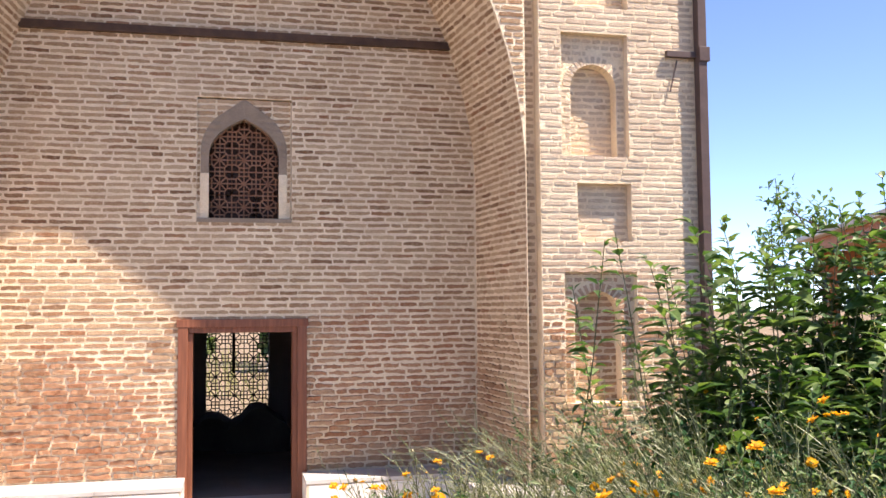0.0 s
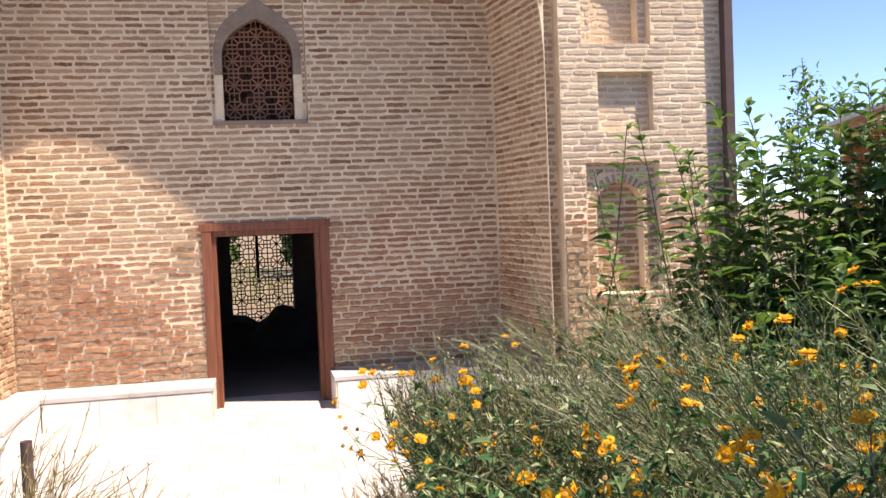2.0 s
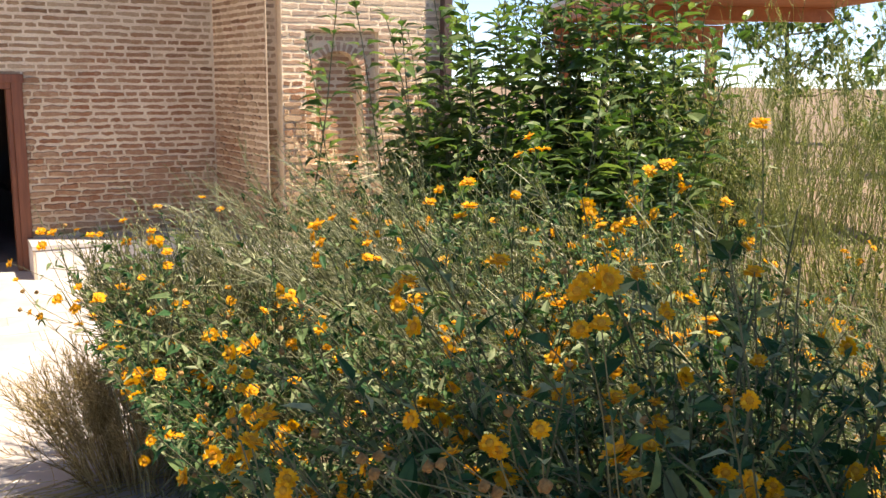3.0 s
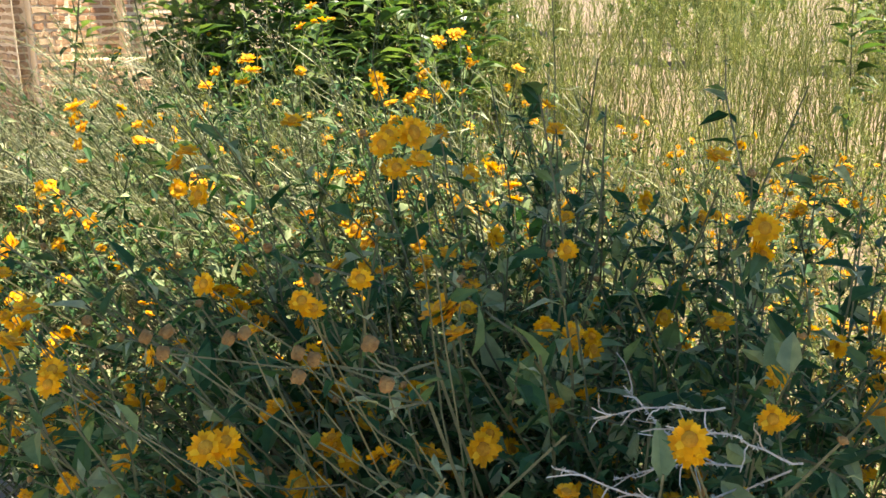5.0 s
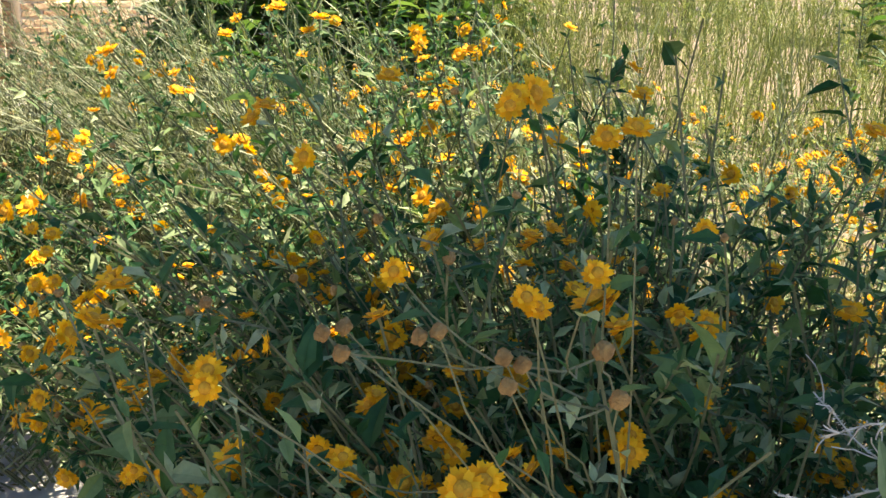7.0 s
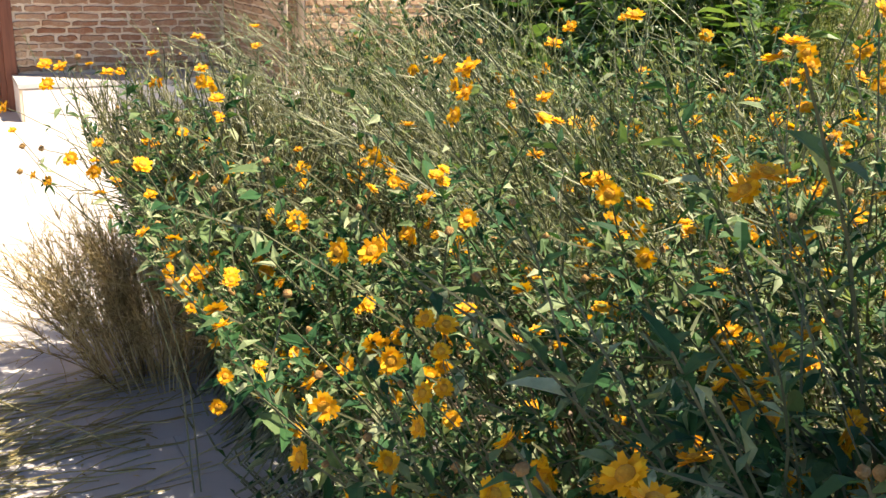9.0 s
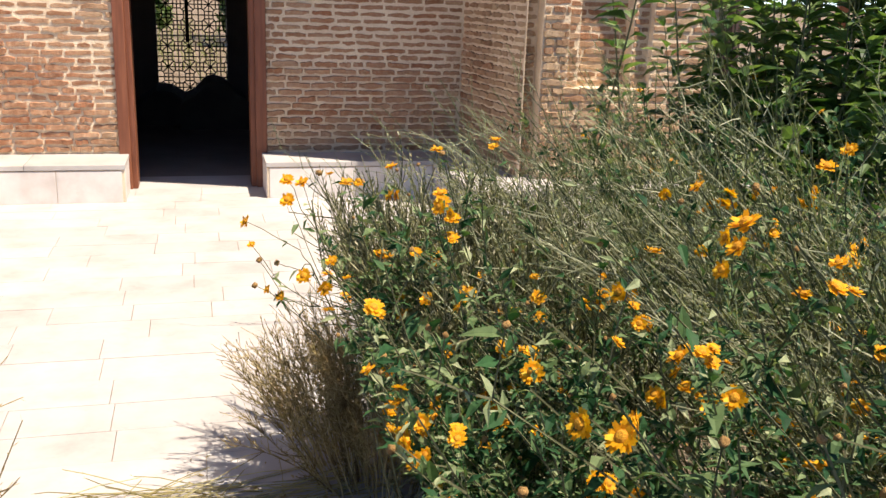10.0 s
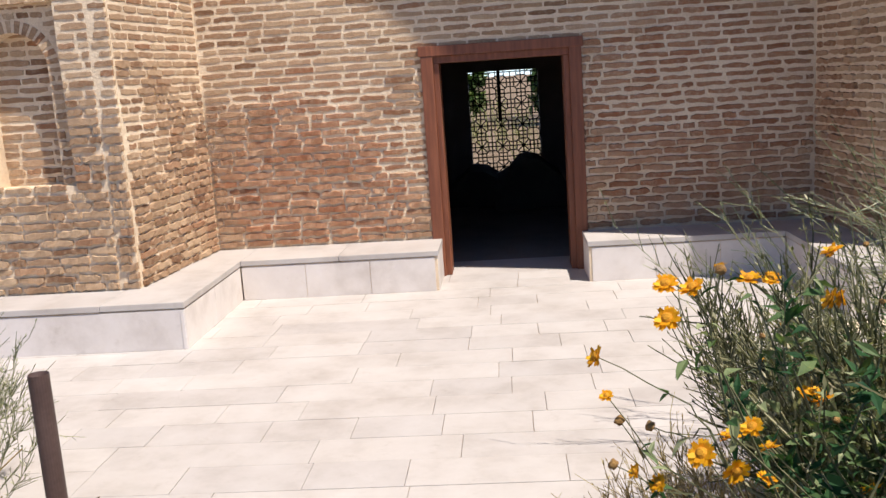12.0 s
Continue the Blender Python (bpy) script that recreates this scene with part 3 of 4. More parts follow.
# brick infill in the upper corners of the recess
fill = []
for k in range(17):
    z = 3.0 + COURSE * k
    for s in (-1, 1):
        inner = band_half(z + 0.05) + 0.004
        for u0, u1 in (((inner, 0.46),) if inner > 0.27 else ((inner, 0.27), (0.282, 0.46))):
            if u1 - u0 > 0.02:
                fill.append((u0, u1, z + .008, z + COURSE - .010) if s > 0 else (-u1, -u0, z + .008, z + COURSE - .010))
lay_side(window, fill, lambda u, d, z: (u, 0.026 + d * 0.9, z), 1, lambda q: 0.3)
part("sill", box_bm((-0.46, -0.012, 2.795), (0.47, 0.2, 2.84), 0.006), PLASTER, window)
# dark sheet in the beam's colour stands in for shade behind the lattice holes
part("shade_backing", box_bm((-0.45, 0.30, 2.8), (0.46, 0.33, 4.05)), BEAM, window)

# ---------------------------------------------------------------- room behind the door
R0, R1 = 0.55, 6.0
FW = (-0.50, 0.50, 0.1, 1.62)
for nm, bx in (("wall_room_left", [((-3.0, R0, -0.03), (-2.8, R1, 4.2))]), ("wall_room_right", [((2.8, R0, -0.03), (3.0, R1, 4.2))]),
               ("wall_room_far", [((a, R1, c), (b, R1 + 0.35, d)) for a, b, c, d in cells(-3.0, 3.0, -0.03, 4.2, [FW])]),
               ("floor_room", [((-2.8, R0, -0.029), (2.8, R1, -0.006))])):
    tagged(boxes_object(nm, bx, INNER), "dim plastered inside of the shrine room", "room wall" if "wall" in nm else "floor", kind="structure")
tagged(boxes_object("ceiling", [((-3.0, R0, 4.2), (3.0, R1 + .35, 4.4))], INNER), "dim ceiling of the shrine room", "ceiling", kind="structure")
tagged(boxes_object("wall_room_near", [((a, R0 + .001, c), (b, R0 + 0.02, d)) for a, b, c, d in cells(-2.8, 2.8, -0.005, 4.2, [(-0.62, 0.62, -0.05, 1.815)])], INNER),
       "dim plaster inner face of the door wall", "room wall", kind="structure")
far_window = empty("window_2")
tagged(far_window, "square far window with a dark star-pattern lattice", "window", kind="structure")
segs = lattice_bars(FW[0], FW[1], FW[2], FW[3], 0.30, 0.02, lambda x, z: FW[0] < x < FW[1] and FW[2] < z < FW[3])
lattice("lattice", R1 + 0.1, segs, 0.016, LATTICE_DARK, far_window)
part("mullion", box_bm((-0.09, R1 + 0.12, 0.9), (-0.04, R1 + 0.16, FW[3])), LATTICE_DARK, far_window)


def tomb(x, y, lx, h, top):
    bm = bmesh.new()
    prof = [(-1, 0), (-1, h - 0.18), (-0.86, h - 0.12), (-0.55, h - 0.05), (-0.25, h + top * 0.8), (0.0, h + top), (0.3, h + top * 0.75), (0.6, h - 0.03), (0.9, h - 0.1), (1, h - 0.18), (1, 0)]
    a = [bm.verts.new((x + lx * p, y - 0.5, z)) for p, z in prof]
    b = [bm.verts.new((x + lx * p, y + 0.5, z)) for p, z in prof]
    bm.faces.new(a)
    bm.faces.new(list(reversed(b)))
    for i in range(len(prof)):
        k = (i + 1) % len(prof)
        bm.faces.new((a[k], a[i], b[i], b[k]))
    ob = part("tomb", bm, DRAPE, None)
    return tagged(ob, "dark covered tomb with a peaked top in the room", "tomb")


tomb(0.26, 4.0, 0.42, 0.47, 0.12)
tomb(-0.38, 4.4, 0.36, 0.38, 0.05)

# ---------------------------------------------------------------- pipe on the pier
pipe = empty("drain_pipe")
tagged(pipe, "square brown metal pipe on the pier corner", "pipe")
part("shaft", box_bm((4.238, -1.47, 0.0), (4.325, -1.372, 6.6), 0.006), PIPE, pipe)
part("bracket", box_bm((3.93, -1.425, 4.31), (4.36, -1.375, 4.37), 0.004), PIPE, pipe)
part("clamp", box_bm((4.24, -1.485, 4.27), (4.35, -1.37, 4.41), 0.005), PIPE, pipe)
bm = box_bm((-0.006, -0.012, -0.16), (0.006, 0.0, 0.16))
ob = part("strut", bm, PIPE, pipe)
ob.matrix_basis = pose(4.01, -1.385, 4.13, 0, 14, 0)

# ---------------------------------------------------------------- post by the path
bm = bmesh.new()
bmesh.ops.create_cone(bm, cap_ends=True, segments=24, radius1=0.0235, radius2=0.0235, depth=1.03, matrix=Matrix.Translation((0, 0, 0.485)))
top = [f for f in bm.faces if f.normal.z > 0.9]
bmesh.ops.inset_region(bm, faces=top, thickness=0.004)
for v in {v for f in top for v in f.verts}:
    v.co.z -= 0.012
ob = part("metal_post", bm, PIPE, None)
ob.matrix_basis = pose(-1.062, -5.46, 0, 0, 0, 0)
tagged(ob, "short round brown metal post beside the path", "post")

# ---------------------------------------------------------------- canopy far behind the garden
canopy = empty("canopy")
tagged(canopy, "reddish-brown wooden canopy roof on posts behind the garden", "canopy")
cm = pose(11.1, 6.85, 0, 0, 0, -22)
for nm, lo, hi, mat in (("side_fascia", (0, -9.5, 2.95), (0.12, 0.0, 3.2), CANOPY), ("far_fascia", (0.12, -0.1, 2.5), (3.7, 0.1, 3.0), CANOPY),
                        ("roof", (-0.2, -9.6, 3.2), (4.0, 0.3, 3.28), ROOF_SHEET), ("soffit", (0.12, -9.5, 3.02), (3.7, 0.1, 3.1), CANOPY), ("beam", (0.12, -4.6, 2.8), (3.7, -4.4, 3.02), CANOPY)):
    ob = part(nm, box_bm(lo, hi, 0.01), mat, canopy)
    ob.matrix_basis = cm
for i in range(2):
    ob = part("post", box_bm((0.3 + i * 3.1, -0.09, -0.03), (0.5 + i * 3.1, 0.09, 2.5), 0.01), CANOPY, canopy)
    ob.matrix_basis = cm

# ---------------------------------------------------------------- plants


class Cloud:
    """Collects many small pieces into one mesh."""

    def __init__(self):
        self.v, self.f = [], []

    def tube(self, pts, r0, r1, sides=3):
        n = len(pts)
        base = len(self.v)
        for i, p in enumerate(pts):
            d = (pts[min(i + 1, n - 1)] - pts[max(i - 1, 0)]).normalized()
            a = d.orthogonal().normalized()
            b = d.cross(a)
            r = r0 + (r1 - r0) * i / (n - 1)
            for k in range(sides):
                t = 2 * math.pi * k / sides
                self.v.append(tuple(p + (a * math.cos(t) + b * math.sin(t)) * r))
        for i in range(n - 1):
            for k in range(sides):
                a, b = base + sides * i + k, base + sides * i + (k + 1) % sides
                self.f.append((a, b, b + sides, a + sides))

    def leaf(self, p, d, up, ln, w, curl=0.15):
        d = d.normalized()
        s = d.cross(up)
        if s.length < 1e-3:
            s = d.orthogonal()
        s.normalize()
        u = s.cross(d)
        n = len(self.v)
        m1, m2 = p + d * ln * 0.3, p + d * ln * 0.68 - u * ln * curl * 0.4
        tip = p + d * ln - u * ln * curl
        lift = u * w * 0.22
        for q in (p, m1 - s * w * 0.5 + lift, m1, m1 + s * w * 0.5 + lift, m2 - s * w * 0.34 + lift * .7, m2, m2 + s * w * 0.34 + lift * .7, tip):
            self.v.append(tuple(q))
        for f in ((0, 2, 1), (0, 3, 2), (1, 2, 5, 4), (2, 3, 6, 5), (4, 5, 7), (5, 6, 7)):
            self.f.append(tuple(n + i for i in f))

    def small_leaf(self, p, d, up, ln, w, curl=0.15):
        """A narrow leaf folded along its midrib and bent down at the tip."""
        d = d.normalized()
        s = d.cross(up)
        if s.length < 1e-3:
            s = d.orthogonal()
        s.normalize()
        u = s.cross(d)
        n = len(self.v)
        m = p + d * ln * 0.45
        for q in (p, m - s * w * .5 + u * w * .18, m, m + s * w * .5 + u * w * .18, p + d * ln - u * ln * curl):
            self.v.append(tuple(q))
        for f in ((0, 2, 1), (0, 3, 2), (1, 2, 4), (2, 3, 4)):
            self.f.append(tuple(n + i for i in f))

    def sliver(self, p, d, side, ln, w):
        """A narrow folded blade."""
        n = len(self.v)
        m = p + d * ln * 0.5
        for q in (p, m + side * w, p + d * ln, m - side * w):
            self.v.append(tuple(q))
        self.f.append((n, n + 1, n + 2, n + 3))

    def make(self, name, mat, parent, label="", kind=""):
        ob = mesh_object(name, self.v, self.f, mat, parent)
        return tagged(ob, label, kind=kind)


def rv(rng, k=1.0):
    return Vector((rng.gauss(0, 1), rng.gauss(0, 1), rng.gauss(0, 1))) * k


def curve(p, d, length, droop, n, rng, wob=0.08):
    """Points of a bending stem."""
    pts = [p.copy()]
    d = d.normalized()
    for i in range(n):
        d = (d + droop / n + rv(rng, wob / n ** 0.5)).normalized()
        pts.append(pts[-1] + d * length / n)
    return pts


def flower_mesh(rows=((12, 0.0175, 0.15), (9, 0.014, 0.5)), disc=9):
    """A yellow composite flower about 3.4 cm wide: two rings of notched petals round a domed disc."""
    rng = random.Random(5)
    c = Cloud()
    idx = []
    for ring, (n, ln, tilt) in enumerate(rows):
        for i in range(n):
            a = 2 * math.pi * (i + 0.5 * ring + rng.uniform(-.18, .18)) / n
            d = Vector((math.cos(a), math.sin(a), tilt + rng.uniform(-.2, .2)))
            s = Vector((-math.sin(a), math.cos(a), 0))
            p = d * 0.004
            q = len(c.v)
            w = 0.0040 * rng.uniform(.85, 1.15)
            e = d * ln * rng.uniform(.85, 1.1)
            for v in (p - s * w * .4, p + s * w * .4, e * .6 + s * w * 1.0, e * .98 + s * w * .55, e * .9, e * .98 - s * w * .55, e * .6 - s * w * 1.0):
                c.v.append(tuple(v))
            c.f.append(tuple(q + k for k in range(7)))
    petals = len(c.f)
    q = len(c.v)
    rings = [(0.0078, 0.001), (0.007, 0.0045), (0.004, 0.0068)]
    for r, z in rings:
        for k in range(disc):
            a = 2 * math.pi * k / disc
            c.v.append((r * math.cos(a), r * math.sin(a), z))
    c.v.append((0, 0, 0.0074))
    for i in range(2):
        for k in range(disc):
            a, b = q + disc * i + k, q + disc * i + (k + 1) % disc
            c.f.append((a, b, b + disc, a + disc))
    for k in range(disc):
        c.f.append((q + 2 * disc + k, q + 2 * disc + (k + 1) % disc, q + 3 * disc))
    me = bpy.data.meshes.new("flower")
    me.from_pydata(c.v, [], c.f)
    me.materials.append(PETAL)
    me.materials.append(DISC)
    me.polygons.foreach_set("material_index", [0] * petals + [1] * (len(c.f) - petals))
    return me


def head_mesh():
    """A round dry seed head with short spikes."""
    rng = random.Random(9)
    bm = bmesh.new()
    bmesh.ops.create_icosphere(bm, subdivisions=2, radius=0.0068)
    for v in bm.verts:
        v.co *= rng.uniform(0.78, 1.22)
        v.co.z *= 0.85
    me = bpy.data.meshes.new("seed_head")
    bm.to_mesh(me)
    bm.free()
    me.materials.append(DEAD)
    me.polygons.foreach_set("use_smooth", [True] * len(me.polygons))
    return me


FLOWER, FAR_FLOWER, HEAD = flower_mesh(), flower_mesh(((9, 0.0175, 0.2), (5, 0.012, 0.6)), 6), head_mesh()


def put(name, me, at, d, size, parent):
    ob = new(name, me)
    ob.parent = parent
    q = d.to_track_quat("Z", "Y").to_matrix().to_4x4()
    ob.matrix_basis = Matrix.Translation(Vector(at) - parent.location) @ q @ Matrix.Diagonal((size, size, size, 1))
    return ob




def edge(y, z=1.2):
    """How far the growth comes out over the path at y: less, low down."""
    return max(0.0, 1.0 - z) * 0.68 + float(np.interp(y, (-9.4, -8.6, -8.3, -7.4, -6.8, -6.15, -5.7), (1.2, 0.45, 0.38, 0.36, 0.34, 0.32, 0.52)))


WIND = Vector((-0.8, -0.05, 0.0))


def crownbeard(x, y, reach, height, stems, seed, flowers=0.3, heads=0.25, lean=-0.5, leaf=0.050, zbase=-0.02, bloom=1.0, broad=1.15):
    """A many-stemmed flowering shrub: stems, leaves, yellow flowers and dry heads."""
    rng = random.Random(seed)
    shrub = empty("flowering_shrub", (x, y, zbase))
    lv = Cloud()
    tips = []
    kind = FAR_FLOWER if x > 1.9 or y > -6.0 else FLOWER
    dense = 5 if x > 1.9 else 8
    for i in range(stems):
        st = Cloud()
        a = rng.uniform(0, 2 * math.pi)
        k = math.sqrt(rng.random())
        base = Vector((x + 0.12 * k * math.cos(a), y + 0.12 * k * math.sin(a), zbase))
        d = Vector((k * reach * math.cos(a) + lean, k * reach * math.sin(a), height * rng.uniform(0.75, 1.05)))
        pts = curve(base, d, d.length * rng.uniform(.8, 1.06), Vector((0.15 * math.cos(a) - .22, .15 * math.sin(a), -0.25)), 7, rng, 0.14)
        pts = [Vector((max(p.x, edge(p.y, p.z) + .06 * rng.random() + .06 * math.sin(9 * p.z + i)), p.y, p.z)) if p.z > .15 else p for p in pts]
        st.tube(pts, 0.0045, 0.0018)
        # side shoots
        shoots = [(pts, 1.0)]
        for s in range(rng.randint(2, 4)):
            j = rng.randint(3, 6)
            dd = (pts[j] - pts[j - 1]).normalized() + rv(rng, 0.5) + Vector((-.22, 0, .15))
            sp = curve(pts[j], dd, rng.uniform(0.10, 0.30), Vector((0, 0, 0.1)), 4, rng, 0.2)
            if sp[-1].x < edge(sp[-1].y, sp[-1].z) - .06:
                continue
            st.tube(sp, 0.0026, 0.0014)
            shoots.append((sp, 0.8))
        for sp, sc in shoots:
            n = len(sp)
            start = 2 if n > 6 else 1
            for j in range(start, n):
                for m in range(dense if n > 6 else dense - 1):
                    t = rng.random()
                    p = sp[j - 1].lerp(sp[j], t)
                    ax = (sp[j] - sp[j - 1]).normalized()
                    out = ax.orthogonal()
                    out.rotate(Euler((0, 0, rng.uniform(0, 6.28))))
                    out = (out + rv(rng, .5)).normalized()
                    dd = out * 0.8 + ax * 0.45 + Vector((-.12, 0, rng.uniform(-.35, .35)))
                    ln = leaf * sc * rng.choice((.35, .45, .55, .65, .8, .95, broad)) * rng.uniform(.8, 1.15)
                    lay = lv.leaf if ln > .058 else lv.small_leaf
                    lay(p, dd, Vector((0, 0, 1)) + rv(rng, .45), ln, ln * rng.uniform(.26, .44) * (1.25 if ln > .058 else 1.0), rng.uniform(.05, .45))
            tips.append((sp[-1], (sp[-1] - sp[-2]).normalized()))
        st.make("stem", STEM, shrub)
    lv.make("foliage", LEAF, shrub, kind="stuff")
    for p, d in tips:
        r = rng.random()
        if p.z < zbase + height * 0.35:
            continue
        dd = (d * 0.6 + Vector((-0.2, -0.5, 0.6)) * rng.random() + rv(rng, .45)).normalized()
        if r < flowers:
            put("flower", kind, p, dd, rng.uniform(0.8, 1.35) * bloom, shrub)
            for extra in range(rng.choice((0, 0, 1, 2))):
                put("flower", kind, p + rv(rng, .022) * bloom, (dd + rv(rng, .4)).normalized(), rng.uniform(.7, 1.2) * bloom, shrub)
        elif r < flowers + heads:
            put("seed_head", HEAD, p, dd, rng.uniform(.75, 1.2), shrub)
    tagged(shrub, "leafy green shrub with yellow daisy flowers and dry heads" if flowers > .12 else "leafy grey-green shrub with few yellow flowers", "flowering shrub", "shrubs along the path")
    return shrub


# near shrubs that hang over the path, then those further along and behind
for i, (x, y, reach, h, n, fl, hd) in enumerate([
        (0.98, -8.62, 0.5, 1.38, 60, 0.30, 0.22), (0.98, -8.2, 0.55, 1.34, 60, 0.32, 0.34), (0.96, -7.72, 0.55, 1.24, 60, 0.34, 0.25),
        (0.92, -7.10, 0.55, 1.20, 56, 0.24, 0.25), (0.68, -6.36, 0.55, 1.34, 70, 0.18, 0.2), (1.15, -5.90, 0.50, 1.12, 44, 0.16, 0.10),
        (1.55, -8.45, 0.55, 1.44, 36, 0.36, 0.1), (1.5, -7.7, 0.6, 1.56, 62, 0.30, 0.1), (1.45, -6.9, 0.6, 1.56, 62, 0.30, 0.1),
        (1.95, -8.85, 0.6, 1.35, 40, 0.06, 0.06), (1.4, -9.2, 0.5, 1.25, 36, 0.1, 0.1)]):
    crownbeard(x + 0.15, y, reach, h, n, 100 + i, fl, hd, bloom=0.95 if x < 1.3 else 1.2, leaf=0.052 if -6.5 < y < -6.0 else 0.044 if y < -8.0 and x < 1.3 else 0.048, broad=1.5 if y < -8.0 else 1.2, lean=-0.5 if x < 1.3 else -0.3)
for i, (x, y, reach, h, n, fl, hd, ln) in enumerate([(1.10, -8.34, .40, 1.50, 70, .16, .12, -.12), (1.38, -8.16, .40, 1.54, 64, .12, .10, -.10), (1.45, -8.60, .40, 1.44, 54, .10, .12, -.10),
                                                     (0.98, -8.66, .34, 1.26, 40, .12, .30, -.15), (1.74, -8.26, .36, 1.28, 40, .10, .10, -.05)]):
    crownbeard(x, y, reach, h, n, 152 + i, fl, hd, lean=ln, leaf=.047, broad=1.5)
for i, (x, y, reach, h, n, fl) in enumerate([(2.4, -6.3, .55, 1.46, 44, .30), (2.15, -7.05, .5, 1.5, 40, .32), (3.3, -6.9, .5, .95, 26, .22), (4.2, -7.3, .5, .8, 24, .25), (3.2, -5.4, .5, 1.2, 26, .2),
                                             (4.6, -6.2, .5, .9, 22, .25), (5.6, -7.2, .5, .85, 22, .25), (2.2, -5.0, .45, 1.3, 24, .1), (4.1, -5.2, .45, 1.1, 22, .2), (2.9, -7.6, .45, .85, 26, .3), (3.7, -7.9, .45, .7, 24, .3), (4.7, -8.3, .5, .65, 24, .3), (2.6, -8.3, .4, .75, 22, .25), (5.2, -6.8, .5, .8, 24, .3)]):
    crownbeard(x, y, reach, h, n, 160 + i, fl, 0.1, lean=-0.15, leaf=0.055, bloom=1.35)


def feathery(x, y, reach, height, stems, seed, mat, label, name="feathery_bush", lean=WIND, sub=20, thick=0.0022, leaf_w=0.0026, zbase=-0.02, droop=0.55, scales=5, limit=None, low=2.0, mode=5.6):
    """A bush of very many thin bending stems set with tiny scales."""
    rng = random.Random(seed)
    bush = empty(name, (x, y, zbase))
    for i in range(stems):
        if i % 14 == 0:
            c = Cloud()
        a, k = rng.uniform(0, 2 * math.pi), math.sqrt(rng.random())
        base = Vector((x + reach * 0.55 * k * math.cos(a), y + reach * 0.55 * k * math.sin(a), zbase))
        d = Vector((reach * .6 * k * math.cos(a), reach * .6 * k * math.sin(a), height * math.sqrt(1 - .35 * k * k) * rng.uniform(.78, 1.05))) + lean * height * 0.22
        pts = curve(base, d, d.length * rng.uniform(.8, 1.03), lean * droop + Vector((0, 0, -0.08)), 6, rng, 0.2)
        if limit:
            pts = [Vector((max(p.x, limit(p.z) + rng.uniform(0, .12)), p.y, p.z)) if p.z > .1 else p for p in pts]
        c.tube(pts, thick * 1.6, thick * .45)
        for s in range(sub):
            j = min(int(rng.triangular(low, 6, mode)), 5)
            p = pts[j].lerp(pts[j + 1], rng.random())
            ax = (pts[j + 1] - pts[j]).normalized()
            dd = ax + rv(rng, .52) + lean * .2 + Vector((0, 0, .15))
            ln = rng.uniform(.05, .17) * min(height, 1.2)
            sp = curve(p, dd, ln, lean * .3 + Vector((0, 0, .2)), 2, rng, .16)
            c.tube(sp, thick * .85, thick * .45)
            for q in range(scales):
                t = rng.uniform(.05, 1) * 2
                b = min(int(t), 1)
                pp = sp[b].lerp(sp[b + 1], t - b)
                sd = rv(rng).normalized()
                c.sliver(pp, ((sp[b + 1] - sp[b]).normalized() + sd * .8).normalized(), sd.cross(Vector((0, 0, 1))), rng.uniform(.010, .028), leaf_w)
        if i % 14 == 13 or i == stems - 1:
            c.make("branch", mat, bush, kind="stuff")
    return tagged(bush, label, "bush", "thin-stemmed bushes")


FL = "grey-green bush of thin feathery stems bent by wind"
for i, (x, y, r, h, n) in enumerate([(1.62, -6.3, .6, 1.45, 60), (1.75, -5.6, .6, 1.48, 64), (1.55, -4.95, .5, 1.0, 50), (2.0, -6.9, .65, 1.48, 60), (2.1, -5.9, .65, 1.55, 60),
                                     (2.0, -7.7, .6, 1.42, 56), (2.6, -7.6, .6, 1.2, 50), (1.9, -4.6, .55, 1.55, 46), (2.9, -6.2, .6, 1.1, 46)]):
    feathery(x + .18, y, r, h * 1.13, int(n * 1.15), 200 + i, FEATHER, FL)
feathery(1.6, -4.2, .5, .95, 70, 240, FEATHER, FL)
for i, (x, y, h) in enumerate([(1.75, -5.2, 1.7), (1.95, -5.6, 1.75), (1.6, -3.9, 1.5), (1.9, -6.4, 1.7)]):
    feathery(x, y, .35, h, 10, 250 + i, FEATHER, "sparse spray of thin green stems before the wall", sub=11, thick=.0026, lean=Vector((-.45, 0, 0)))
feathery(0.86, -5.85, .45, 1.14, 150, 243, GREY_TWIG, "dense grey-green bush of short upright twigs", lean=Vector((-.32, -.05, 0)), sub=24, thick=.0030, leaf_w=.0036, droop=.16, scales=6, limit=lambda z: 0.88 - 0.48 * min(z, 1.0))
feathery(0.94, -5.5, .50, 1.22, 220, 242, GREY_TWIG, "dense grey-green bush of short upright twigs", lean=Vector((-.32, -.05, 0)), sub=24, thick=.0030, leaf_w=.0036, droop=.16, scales=6, limit=lambda z: 0.86 - 0.48 * min(z, 1.0))
# thin tall spray before the wall
feathery(1.5, -3.6, .45, 1.55, 7, 241, FEATHER, "sparse spray of thin green stems before the wall", sub=9, thick=.0026, lean=Vector((-.7, 0, 0)))

